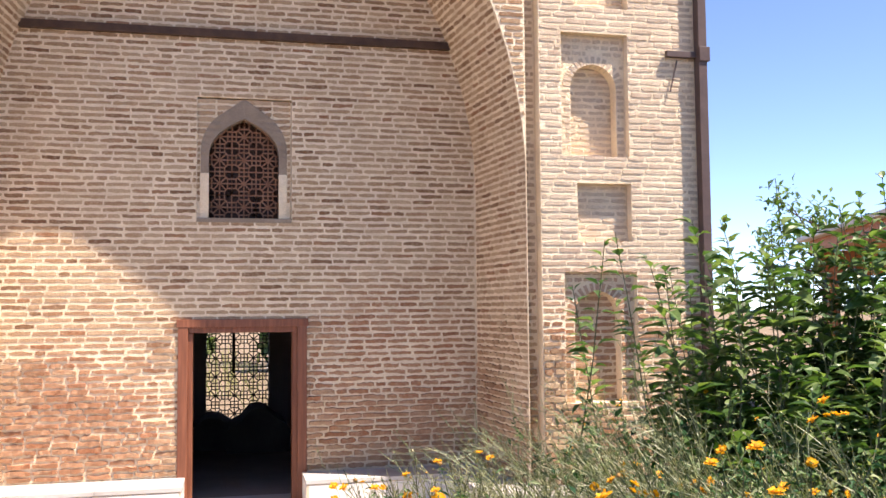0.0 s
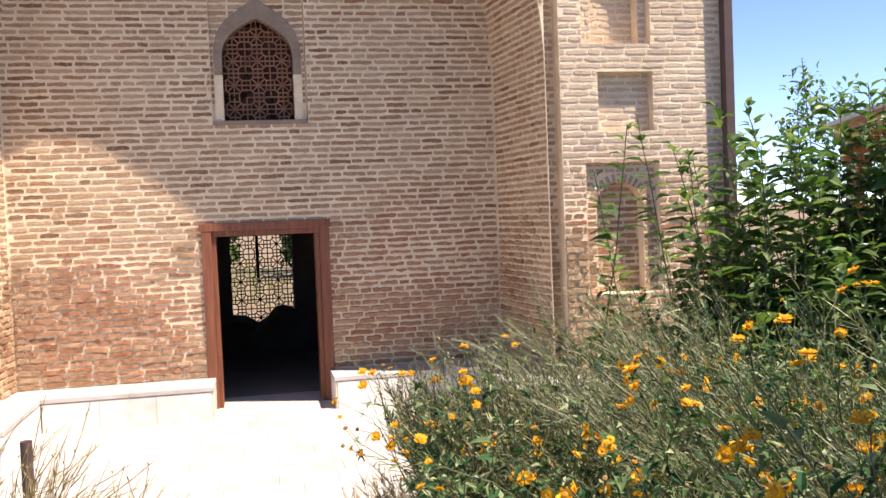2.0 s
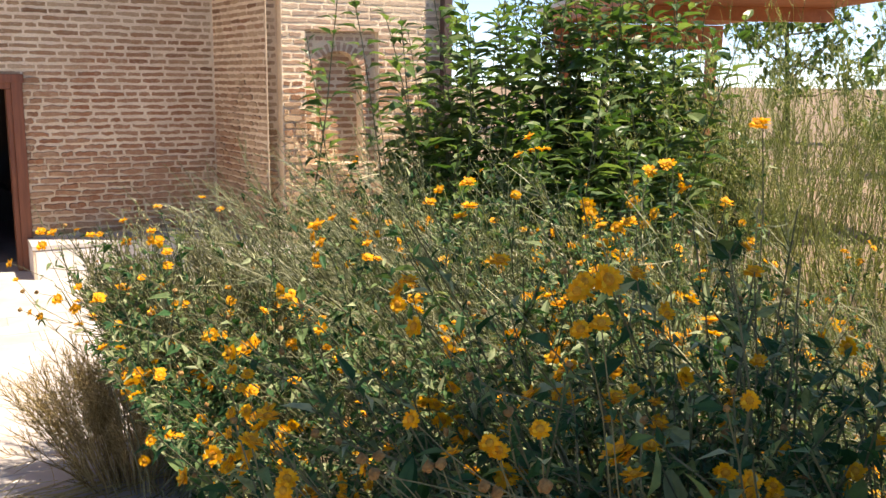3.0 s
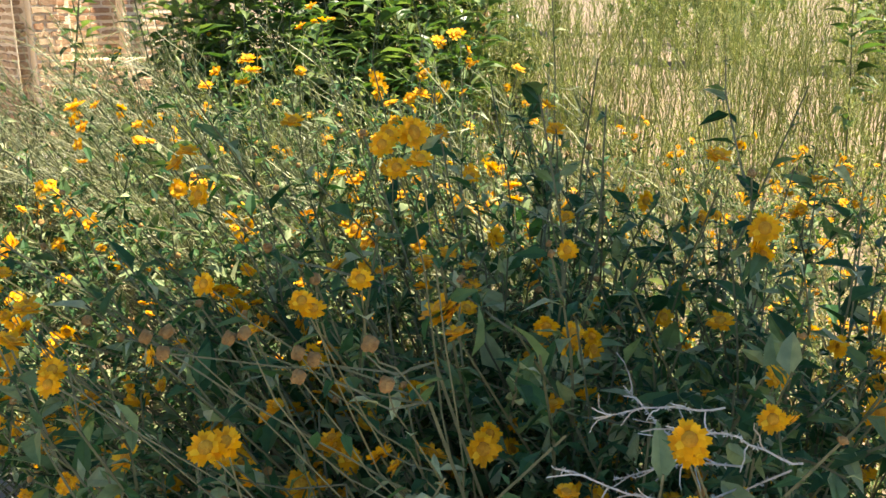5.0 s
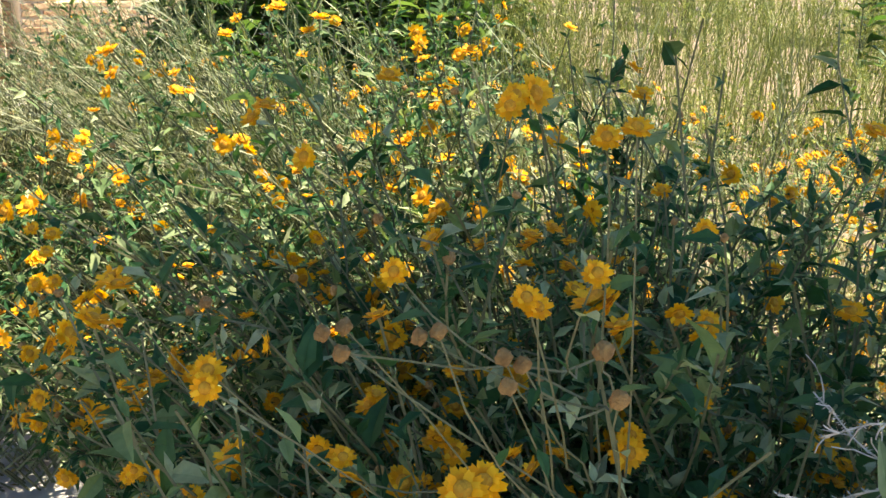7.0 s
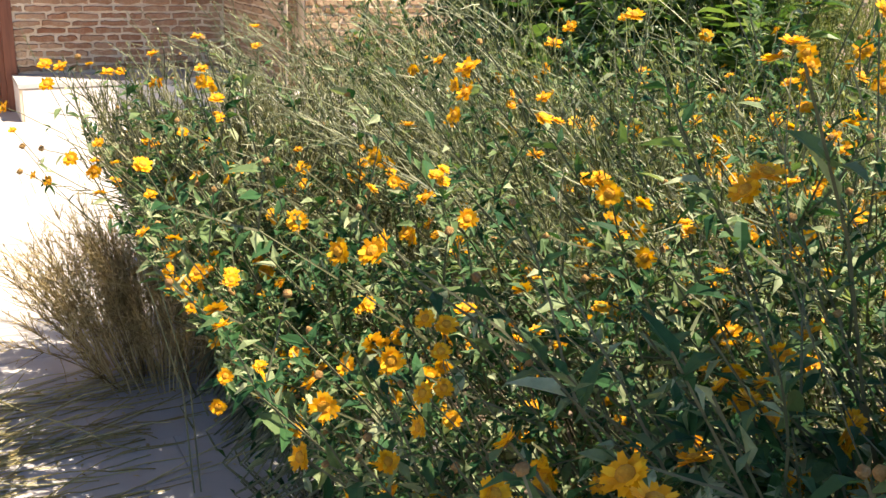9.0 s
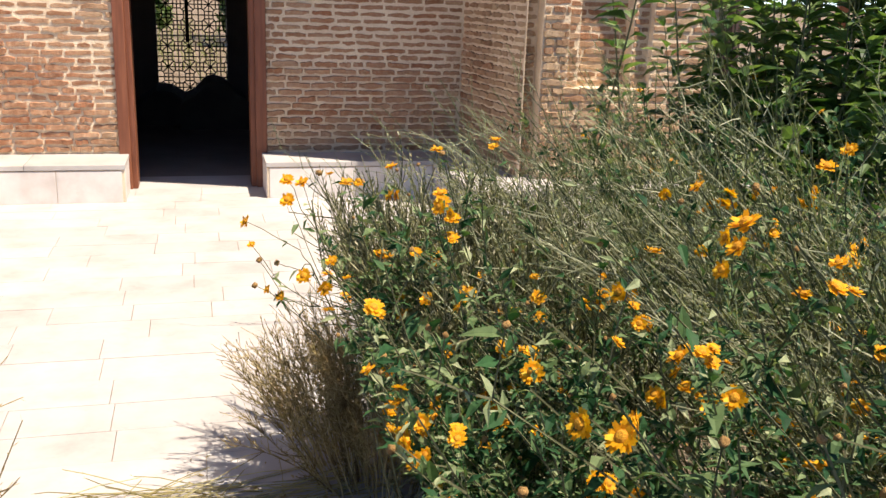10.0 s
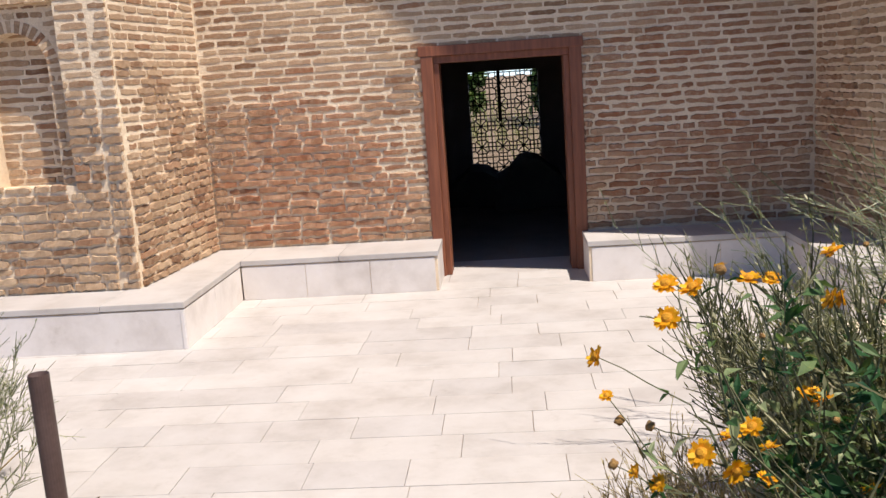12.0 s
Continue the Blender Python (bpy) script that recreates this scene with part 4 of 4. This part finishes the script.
# pale green bushes on the far side of the garden
for i, (x, y, r, h, n) in enumerate([(4.6, -4.6, .8, 1.75, 90), (5.6, -4.9, .85, 1.95, 100), (6.6, -5.4, .85, 1.9, 90), (5.4, -3.7, .8, 1.9, 80), (7.4, -5.8, .9, 1.8, 80),
                                     (6.8, -4.2, .9, 2.0, 80), (8.6, -6.6, .9, 1.6, 70), (8.2, -4.8, .9, 1.9, 70), (5.2, -5.9, .7, 1.1, 40), (6.6, -7.0, .8, 1.0, 40), (7.8, -8.2, .8, 1.0, 34)]):
    feathery(x, y, r, h * (1.36 if x < 6 else 1.5), int(n * .86), 300 + i, KOCHIA, "pale yellow-green bush of upright thin stems", "broom_bush", Vector((-.16, 0, 0)), 17, .0022, .0042, scales=9, low=0.8, mode=4.6)
first_broom = feathery(5.9, -8.0, .9, 1.5, 36, 330, KOCHIA, "pale yellow-green bush of upright thin stems", "broom_bush", Vector((-.16, 0, 0)), 15, .0034, .0065, scales=4, low=0.8, mode=4.6)
for i, (x, y, a, s) in enumerate([(9.6, -3.4, 40, 1.1), (10.6, -5.6, 110, 1.0), (7.6, -2.9, 200, 1.1), (9.2, -1.4, 75, 1.2), (11.5, -2.6, 160, 1.2), (12.4, -5.0, 20, 1.1), (6.2, -2.4, 250, 1.1), (9.9, -7.8, 300, .8), (11.8, -8.0, 95, .9), (13.5, -0.5, 210, 1.3), (8.0, 0.2, 30, 1.2), (14.5, -3.4, 140, 1.2), (7.1, -6.4, 130, 1.0), (8.5, -5.7, 190, 1.15), (9.6, -6.7, 260, 1.0), (10.9, -4.2, 330, 1.2)]):
    ob = copy_thing(first_broom, pose(x, y, -.02, 0, 0, a))
    ob.scale = (s, s, s)
for x, y, a, s in ((0.5, 9.6, 0, .75), (-1.0, 10.6, 90, .7), (1.7, 10.2, 200, .9), (-0.2, 12.5, 300, .9)):
    ob = copy_thing(first_broom, pose(x, y, -.02, 0, 0, a))
    ob.scale = (s, s, s)
# low dry growth between
for i, (x, y, r, h, n) in enumerate([(3.0, -8.2, .6, .7, 40), (3.9, -8.6, .6, .6, 34), (3.6, -7.8, .6, .75, 34), (5.0, -8.4, .7, .6, 50), (4.7, -7.9, .6, .55, 40), (6.0, -8.8, .7, .6, 40), (2.7, -9.2, .5, .8, 40)]):
    feathery(x, y, r, h, n, 340 + i, STRAW, "low straw-coloured clump of dry grass", "dry_grass", Vector((-.35, 0, 0)), 9, .0024, .003)

# low weeds that cover the soil between the bushes
rng = random.Random(47)
c = Cloud()
for i in range(2300):
    x, y = rng.uniform(2.1, 9.5), rng.uniform(-9.3, -3.2)
    h = rng.uniform(.08, .42)
    for k in range(8):
        p = Vector((x + rng.gauss(0, .07), y + rng.gauss(0, .07), -.02 + h * rng.random()))
        ln = rng.uniform(.03, .085)
        c.small_leaf(p, rv(rng) + Vector((-.4, 0, .5)), Vector((0, 0, 1)) + rv(rng, .4), ln, ln * rng.uniform(.25, .4), .2)
weeds = c.make("low_weeds", KOCHIA, None, "low pale green weeds covering the garden soil", kind="stuff")
tagged(weeds, category="weeds")

# brown dry bush at the front corner, and straw lying on the paving
feathery(0.63, -5.26, .40, .72, 210, 400, DRY, "dry brown bush of brittle thin stems over the paving", "dry_bush", Vector((-.25, -.1, 0)), 22, .0019, .0022, droop=.28, low=.8, mode=4.8)
rng = random.Random(41)
c = Cloud()
for i in range(340):
    p = Vector((rng.uniform(-0.75, 0.5), rng.uniform(-6.1, -5.25), 0.004))
    if p.x > 0.1 + (p.y + 6.1) * .3 and rng.random() < .5:
        p.x -= .4
    a = math.pi + rng.gauss(0.05, 0.22) if rng.random() < .5 else rng.gauss(0.05, .22)
    d = Vector((math.cos(a), math.sin(a), rng.uniform(.02, .3)))
    pts = curve(p, d, rng.uniform(.2, .55), Vector((0, 0, -.28)), 6, rng, .25)
    pts = [Vector((q.x, q.y, max(q.z, 0.003))) for q in pts]
    c.tube(pts, .0028, .0018)
    for k in range(5):
        q = pts[rng.randint(1, 6)]
        sd = rv(rng).normalized()
        c.sliver(q, (Vector((d.x, d.y, 0.1)) + sd * .6).normalized(), sd.cross(Vector((0, 0, 1))), rng.uniform(.01, .025), .0016)
straw = c.make("fallen_straw", STRAW, None, "pale yellow dry stems lying on the paving", kind="stuff")
tagged(straw, category="straw")

# fallen leaves and petals on the shaded paving
rng = random.Random(45)
c = Cloud()
for i in range(240):
    p = Vector((rng.uniform(-.1, 1.0), rng.uniform(-7.4, -5.0), .004))
    ln = rng.uniform(.012, .04)
    c.small_leaf(p, Vector((rng.gauss(0, 1), rng.gauss(0, 1), .12)), Vector((0, 0, 1)) + rv(rng, .2), ln, ln * .4, .1)
litter = c.make("fallen_leaves", DRY, None, "dry brown leaves scattered on the paving", kind="stuff")
tagged(litter, category="leaf litter")

# bleached bare twigs low in the shaded shrub
rng = random.Random(43)
twigs = empty("bare_twigs", (0.75, -8.9, -.03))
tagged(twigs, "bleached bare forked twigs in the shaded shrub", "twigs")
for i in range(15):
    c = Cloud()
    base = Vector((0.80 + rng.uniform(-.06, .10), -8.92 + rng.uniform(-.10, .06), 1.17 + rng.uniform(-.06, .10)))
    d = Vector((-.75, .45 + rng.uniform(-.35, .3), .12 + rng.uniform(-.22, .25)))
    pts = curve(base, d, rng.uniform(.12, .22), Vector((-.25, .05, .02)), 9, rng, .34)
    c.tube(pts, .0014, .0009)
    for k in range(6):
        j = rng.randint(3, 8)
        c.tube(curve(pts[j], (pts[j] - pts[j - 1]).normalized() + rv(rng, .5), rng.uniform(.02, .055), Vector((-.2, 0, .1)), 4, rng, .5), .0011, .0007)
    for k in range(70):
        j = rng.randint(1, 8)
        sd = rv(rng).normalized()
        c.sliver(pts[j].lerp(pts[j + 1], rng.random()), sd, sd.orthogonal().normalized(), rng.uniform(.003, .007), .0008)
    c.make("twig", WHITE_STEM, twigs, kind="stuff")
c = Cloud()
c.tube([Vector((0.78, -8.9, -.03)), Vector((0.80, -8.88, .5)), Vector((0.68, -8.89, 1.2))], .006, .003)
c.make("stalk", WHITE_STEM, twigs)


def tall_shoot(x, y, height, seed, stems=1, leaf=0.20, spread=0.12, name="tall_shoot"):
    """Upright leafy shoots with drooping pointed leaves in pairs."""
    rng = random.Random(seed)
    thing = empty(name, (x, y, -.02))
    for s in range(stems):
        st, lv = Cloud(), Cloud()
        h = height * (1 if s == 0 else rng.uniform(.62, .97))
        d = Vector((rng.gauss(-.04, spread), rng.gauss(0, spread), 1))
        base = Vector((x + rng.gauss(0, .12) * (s > 0), y + rng.gauss(0, .12) * (s > 0), -.02))
        pts = curve(base, d, h * 1.01, Vector((-.05, 0, 0)), 14, rng, .07)
        st.tube(pts, .009, .003)
        z = .35
        while z < 1.0:
            t = z * 14
            b = min(int(t), 13)
            p = pts[b].lerp(pts[b + 1], t - b)
            for m in range(2):
                a = rng.uniform(0, 6.28)
                dd = Vector((math.cos(a), math.sin(a), rng.uniform(.1, .95) + max(0, (z - .85)) * 4))
                ln = leaf * rng.uniform(.6, 1.1) * (1 - max(0, z - .8) * 2.6)
                q = p + dd.normalized() * ln * .2
                st.tube([p, q], .0018, .0014)
                lv.leaf(q, dd + Vector((-.15, 0, -.1)), Vector((0, 0, 1)) + rv(rng, .2), ln, ln * rng.uniform(.42, .56), rng.uniform(.2, .5))
            z += rng.uniform(.02, .042) * 2.4 / height
        st.make("stem", STEM, thing)
        lv.make("foliage", TALL_LEAF, thing, kind="stuff")
    return tagged(thing, "tall leafy green shoots rising above the garden", "leafy shrub", "tall leafy shrubs")


tall_shoot(1.80, -4.0, 2.41, 500, 1, .13)
tall_shoot(2.28, -4.05, 2.10, 501, 1, .13)
tall_shoot(2.62, -4.0, 2.42, 502, 1, .15)
tall_shoot(2.9, -4.2, 2.2, 512, 2, .15)
for i, (x, y, h, n) in enumerate([(3.1, -3.9, 2.5, 4), (3.42, -4.0, 2.84, 4), (3.75, -3.7, 2.45, 6), (4.06, -4.0, 2.82, 5), (4.4, -3.8, 2.7, 6), (4.0, -4.6, 2.3, 6), (4.8, -4.1, 2.75, 6),
                                  (3.5, -4.5, 2.1, 6), (4.5, -3.1, 2.6, 6), (5.2, -3.3, 2.7, 6), (3.6, -3.2, 2.4, 6), (3.0, -3.3, 2.1, 5)]):
    tall_shoot(x, y, h, 520 + i, n, .21)
for i, (x, y, h, n) in enumerate([(5.6, -3.6, 2.45, 5), (5.4, -4.3, 2.2, 5), (5.9, -2.9, 2.5, 5), (4.2, -3.4, 2.75, 6), (4.7, -3.5, 2.85, 6), (5.1, -3.8, 2.65, 6), (3.9, -3.9, 2.6, 5), (4.4, -4.4, 2.4, 6)]):
    tall_shoot(x, y, h, 540 + i, n - 1, .21)
for i, (x, y, h) in enumerate([(2.72, -4.0, 2.2), (3.0, -4.05, 2.3), (3.2, -4.2, 2.45), (3.3, -3.8, 2.4)]):
    tall_shoot(x, y, h, 570 + i, 3, .19)
tall_shoot(9.0, -5.6, 2.2, 560, 5)
tall_shoot(6.9, -6.2, 2.05, 561, 1)
# slender climber by the pier and leafy undergrowth before it
for i, (x, y, r, h, n) in enumerate([(2.65, -3.9, .45, 1.45, 40), (2.9, -4.7, .5, 1.35, 36), (2.35, -4.4, .35, 1.3, 30), (3.4, -5.0, .5, 1.4, 34)]):
    crownbeard(x, y, r, h, n, 180 + i, .03, .03, lean=-.1, leaf=.075)


def spray(tip_pts, base, seed):
    """A thin branched stem with a few flowers that hangs out over the path."""
    rng = random.Random(seed)
    b = Vector(base)
    foot = Vector((b.x + .25, b.y, -.03))
    thing = empty("flower_spray", foot)
    c, lv = Cloud(), Cloud()
    c.tube([foot, foot.lerp(b, .3) + Vector((.06, .02, .03)), foot.lerp(b, .7) + Vector((.05, -.01, .05)), b], .0034, .0022)
    for k, (tip, kind, size) in enumerate(tip_pts):
        t = Vector(tip)
        span = (t - b).length
        start = foot.lerp(b, 1 - min(.10 * (k % 3), .2))
        bow = Vector((rng.uniform(-.5, .5), rng.uniform(-.4, .4), rng.uniform(-1.0, .1))) * span * .22
        run = [start.lerp(t, s / 6) + bow * (4 * (s / 6) * (1 - s / 6)) + rv(rng, .003) * (0 < s < 6) for s in range(7)]
        m = run[4]
        c.tube(run, .0015, .0009)
        for z in range(2 if span > .1 else 1):
            ln = rng.uniform(.018, .042)
            lv.leaf(run[rng.randint(1, 5)], rv(rng) + Vector((-.3, 0, .1)), Vector((0, 0, 1)), ln, ln * .45)
        d = (t - m).normalized() + rv(rng, .3) + Vector((-.2, -.5, .2))
        put("flower" if kind else "seed_head", FLOWER if kind else HEAD, t, d, size, thing)
    c.make("stem", STEM, thing)
    lv.make("leaves", LEAF, thing, kind="stuff")
    return tagged(thing, "thin stems with yellow flowers and buds over the paving", "flower stem")


spray([((0.229, -6.13, 1.294), 1, 1.1), ((0.266, -6.13, 1.287), 1, 1.15), ((0.229, -6.14, 1.247), 1, 1.2), ((0.306, -6.12, 1.309), 0, 1.3)], (0.303, -6.14, 1.164), 61)
spray([((0.130, -6.13, 1.194), 1, 1.0), ((0.141, -6.14, 1.139), 1, .65), ((0.160, -6.12, 1.094), 0, 1.2), ((0.202, -6.13, 1.088), 0, 1.15), ((0.147, -6.14, 1.036), 0, 1.2), ((0.178, -6.14, 1.024), 1, .7), ((0.316, -6.15, 1.026), 1, 1.25), ((0.209, -6.15, 1.009), 1, .85)], (0.283, -6.14, 1.084), 62)
spray([((0.597, -6.200, 1.248), 1, 1.25), ((0.625, -6.200, 1.205), 1, 1.20), ((0.623, -6.200, 1.156), 1, 1.20), ((0.657, -5.900, 1.325), 1, 1.10), ((0.825, -5.900, 1.350), 1, 1.10), ((0.533, -5.900, 1.280), 1, 1.10)], (0.62, -6.1, 0.95), 66)
spray([((0.328, -6.200, 1.108), 1, 1.00), ((0.535, -6.200, 1.122), 1, 0.90), ((0.261, -6.200, 1.073), 1, 1.25), ((0.446, -6.200, 0.965), 1, 1.10), ((0.567, -6.200, 0.999), 1, 1.20), ((0.673, -6.200, 1.012), 1, 1.30), ((0.627, -6.200, 0.860), 1, 1.20)], (0.70, -6.2, 0.75), 67)
spray([((0.577, -9.006, 1.377), 1, .9), ((0.59, -9.0, 1.36), 1, .8)], (0.80, -8.95, 1.1), 68)
spray([((0.294, -8.797, 1.386), 1, .8), ((0.308, -8.80, 1.386), 1, .8), ((0.273, -8.551, 1.371), 1, .75), ((0.372, -8.159, 1.302), 1, 1.1), ((0.36, -8.2, 1.31), 1, 1.0)], (0.62, -8.5, 1.1), 69)
spray([((0.596, -8.212, 1.423), 1, 1.0), ((0.703, -7.923, 1.411), 1, 1.1), ((0.72, -7.93, 1.43), 1, 1.1), ((0.962, -7.7, 1.506), 1, 1.2), ((0.97, -7.72, 1.53), 1, 1.2), ((0.823, -8.093, 1.488), 1, 1.1), ((0.812, -8.338, 1.484), 1, 1.1), ((0.83, -8.33, 1.495), 1, 1.0), ((1.189, -8.631, 1.462), 1, 1.2)], (0.95, -8.1, 1.15), 70)
# the clusters that hang low in front
spray([((0.43, -7.75, 1.245), 1, .75), ((0.462, -7.74, 1.228), 1, .8), ((0.44, -7.77, 1.212), 1, .7), ((0.42, -7.77, 1.165), 1, .75), ((0.452, -7.76, 1.16), 1, .7), ((0.412, -7.78, 1.13), 1, .75)], (0.62, -7.7, 1.0), 63)
spray([((0.389, -8.623, 1.444), 1, .66), ((0.43, -8.716, 1.443), 1, .66), ((0.438, -8.72, 1.435), 1, .66), ((0.472, -8.743, 1.46), 1, .65), ((0.58, -8.66, 1.529), 1, .75), ((0.592, -8.68, 1.539), 1, .75)], (0.68, -8.6, 1.28), 64)
spray([((0.47, -8.757, 1.406), 0, 1.15), ((0.477, -8.77, 1.371), 0, 1.15), ((0.266, -8.56, 1.363), 1, .7), ((0.45, -8.7, 1.38), 0, 1.05), ((0.44, -8.69, 1.385), 0, 1.05), ((0.43, -8.705, 1.37), 0, 1.05),
       ((0.40, -8.64, 1.395), 0, 1.05), ((0.41, -8.65, 1.40), 0, 1.0), ((0.36, -8.60, 1.40), 0, 1.05), ((0.35, -8.61, 1.385), 0, 1.05), ((0.34, -8.60, 1.40), 0, 1.0)], (0.62, -8.66, 1.27), 65)

# left bed: bush and dry tuft by the post
feathery(-2.15, -4.6, .40, .92, 120, 600, FEATHER, "grey-green low bush beside the path", lean=Vector((.02, 0, 0)))
feathery(-2.55, -4.0, .42, .80, 100, 601, FEATHER, "grey-green low bush beside the path", lean=Vector((.12, 0, 0)))
feathery(-1.02, -6.53, .17, 1.34, 110, 602, DRY, "dry brown tuft of stems leaning over the path", "dry_bush", Vector((.5, 0, 0)), 10, .0023, .0026)

# trees behind the place and behind the viewer: they close the garden and shade its near end


def tree(x, y, height, crown_r, seed, clumps=70, leaves=80, leaf=.16, low=3):
    rng = random.Random(seed)
    thing = empty("tree", (x, y, -.03))
    tr, lv = Cloud(), Cloud()
    top = Vector((x, y, height))
    trunk = curve(Vector((x, y, -.03)), Vector((rng.uniform(-.1, .1), rng.uniform(-.1, .1), 1)), height * .72, Vector((0, 0, 0)), 8, rng, .12)
    tr.tube(trunk, height * .02, height * .010, 12)
    for i in range(clumps):
        j = rng.randint(low, 8)
        d = Vector((rng.gauss(0, 1), rng.gauss(0, 1), rng.uniform(-.1, .9)))
        limb = curve(trunk[j], d, crown_r * rng.uniform(.45, 1.1), Vector((0, 0, .2)), 5, rng, .3)
        tr.tube(limb, height * .006, height * .0015, 5)
        e = limb[-1]
        for k in range(leaves):
            p = e + rv(rng, crown_r * .13)
            ln = leaf * rng.uniform(.6, 1.2)
            lv.small_leaf(p, rv(rng), Vector((0, 0, .7)), ln, ln * .55)
    tr.make("trunk", BEAM, thing)
    lv.make("crown", TALL_LEAF, thing, kind="stuff")
    return tagged(thing, "broad green tree standing beyond the garden", "tree")


SHADE_AT = Vector((1.44, -8.46, 1.24))
q = SHADE_AT + sun_dir * 5.0
tree(q.x, q.y, q.z / 0.69, 0.92, 700, 160, 115, .20, 7)
for i, (x, y, h, k) in enumerate([(17, -4.5, 3.4, 16), (19, -1.0, 3.7, 16), (18, 2.5, 3.9, 16), (22, -7.0, 3.6, 14), (23, 5.0, 4.6, 16), (27, -2.0, 5.0, 16), (20, -10.5, 3.2, 12), (26, 9.0, 5.2, 14)]):
    tree(x, y, h, h * .42, 740 + i, k, 46, .34, 1)
for i, (x, y, h) in enumerate([(-2.4, 15, 3.6), (1.7, 21, 2.5), (-1.4, 25, 1.7), (2.9, 20, 3.0), (3.5, 24, 7.0), (24, 12, 5.5), (30, 2, 6.0), (34, -5, 6.5), (22, 22, 7)]):
    tree(x, y, h, h * .33, 720 + i, 26, 50, .33)
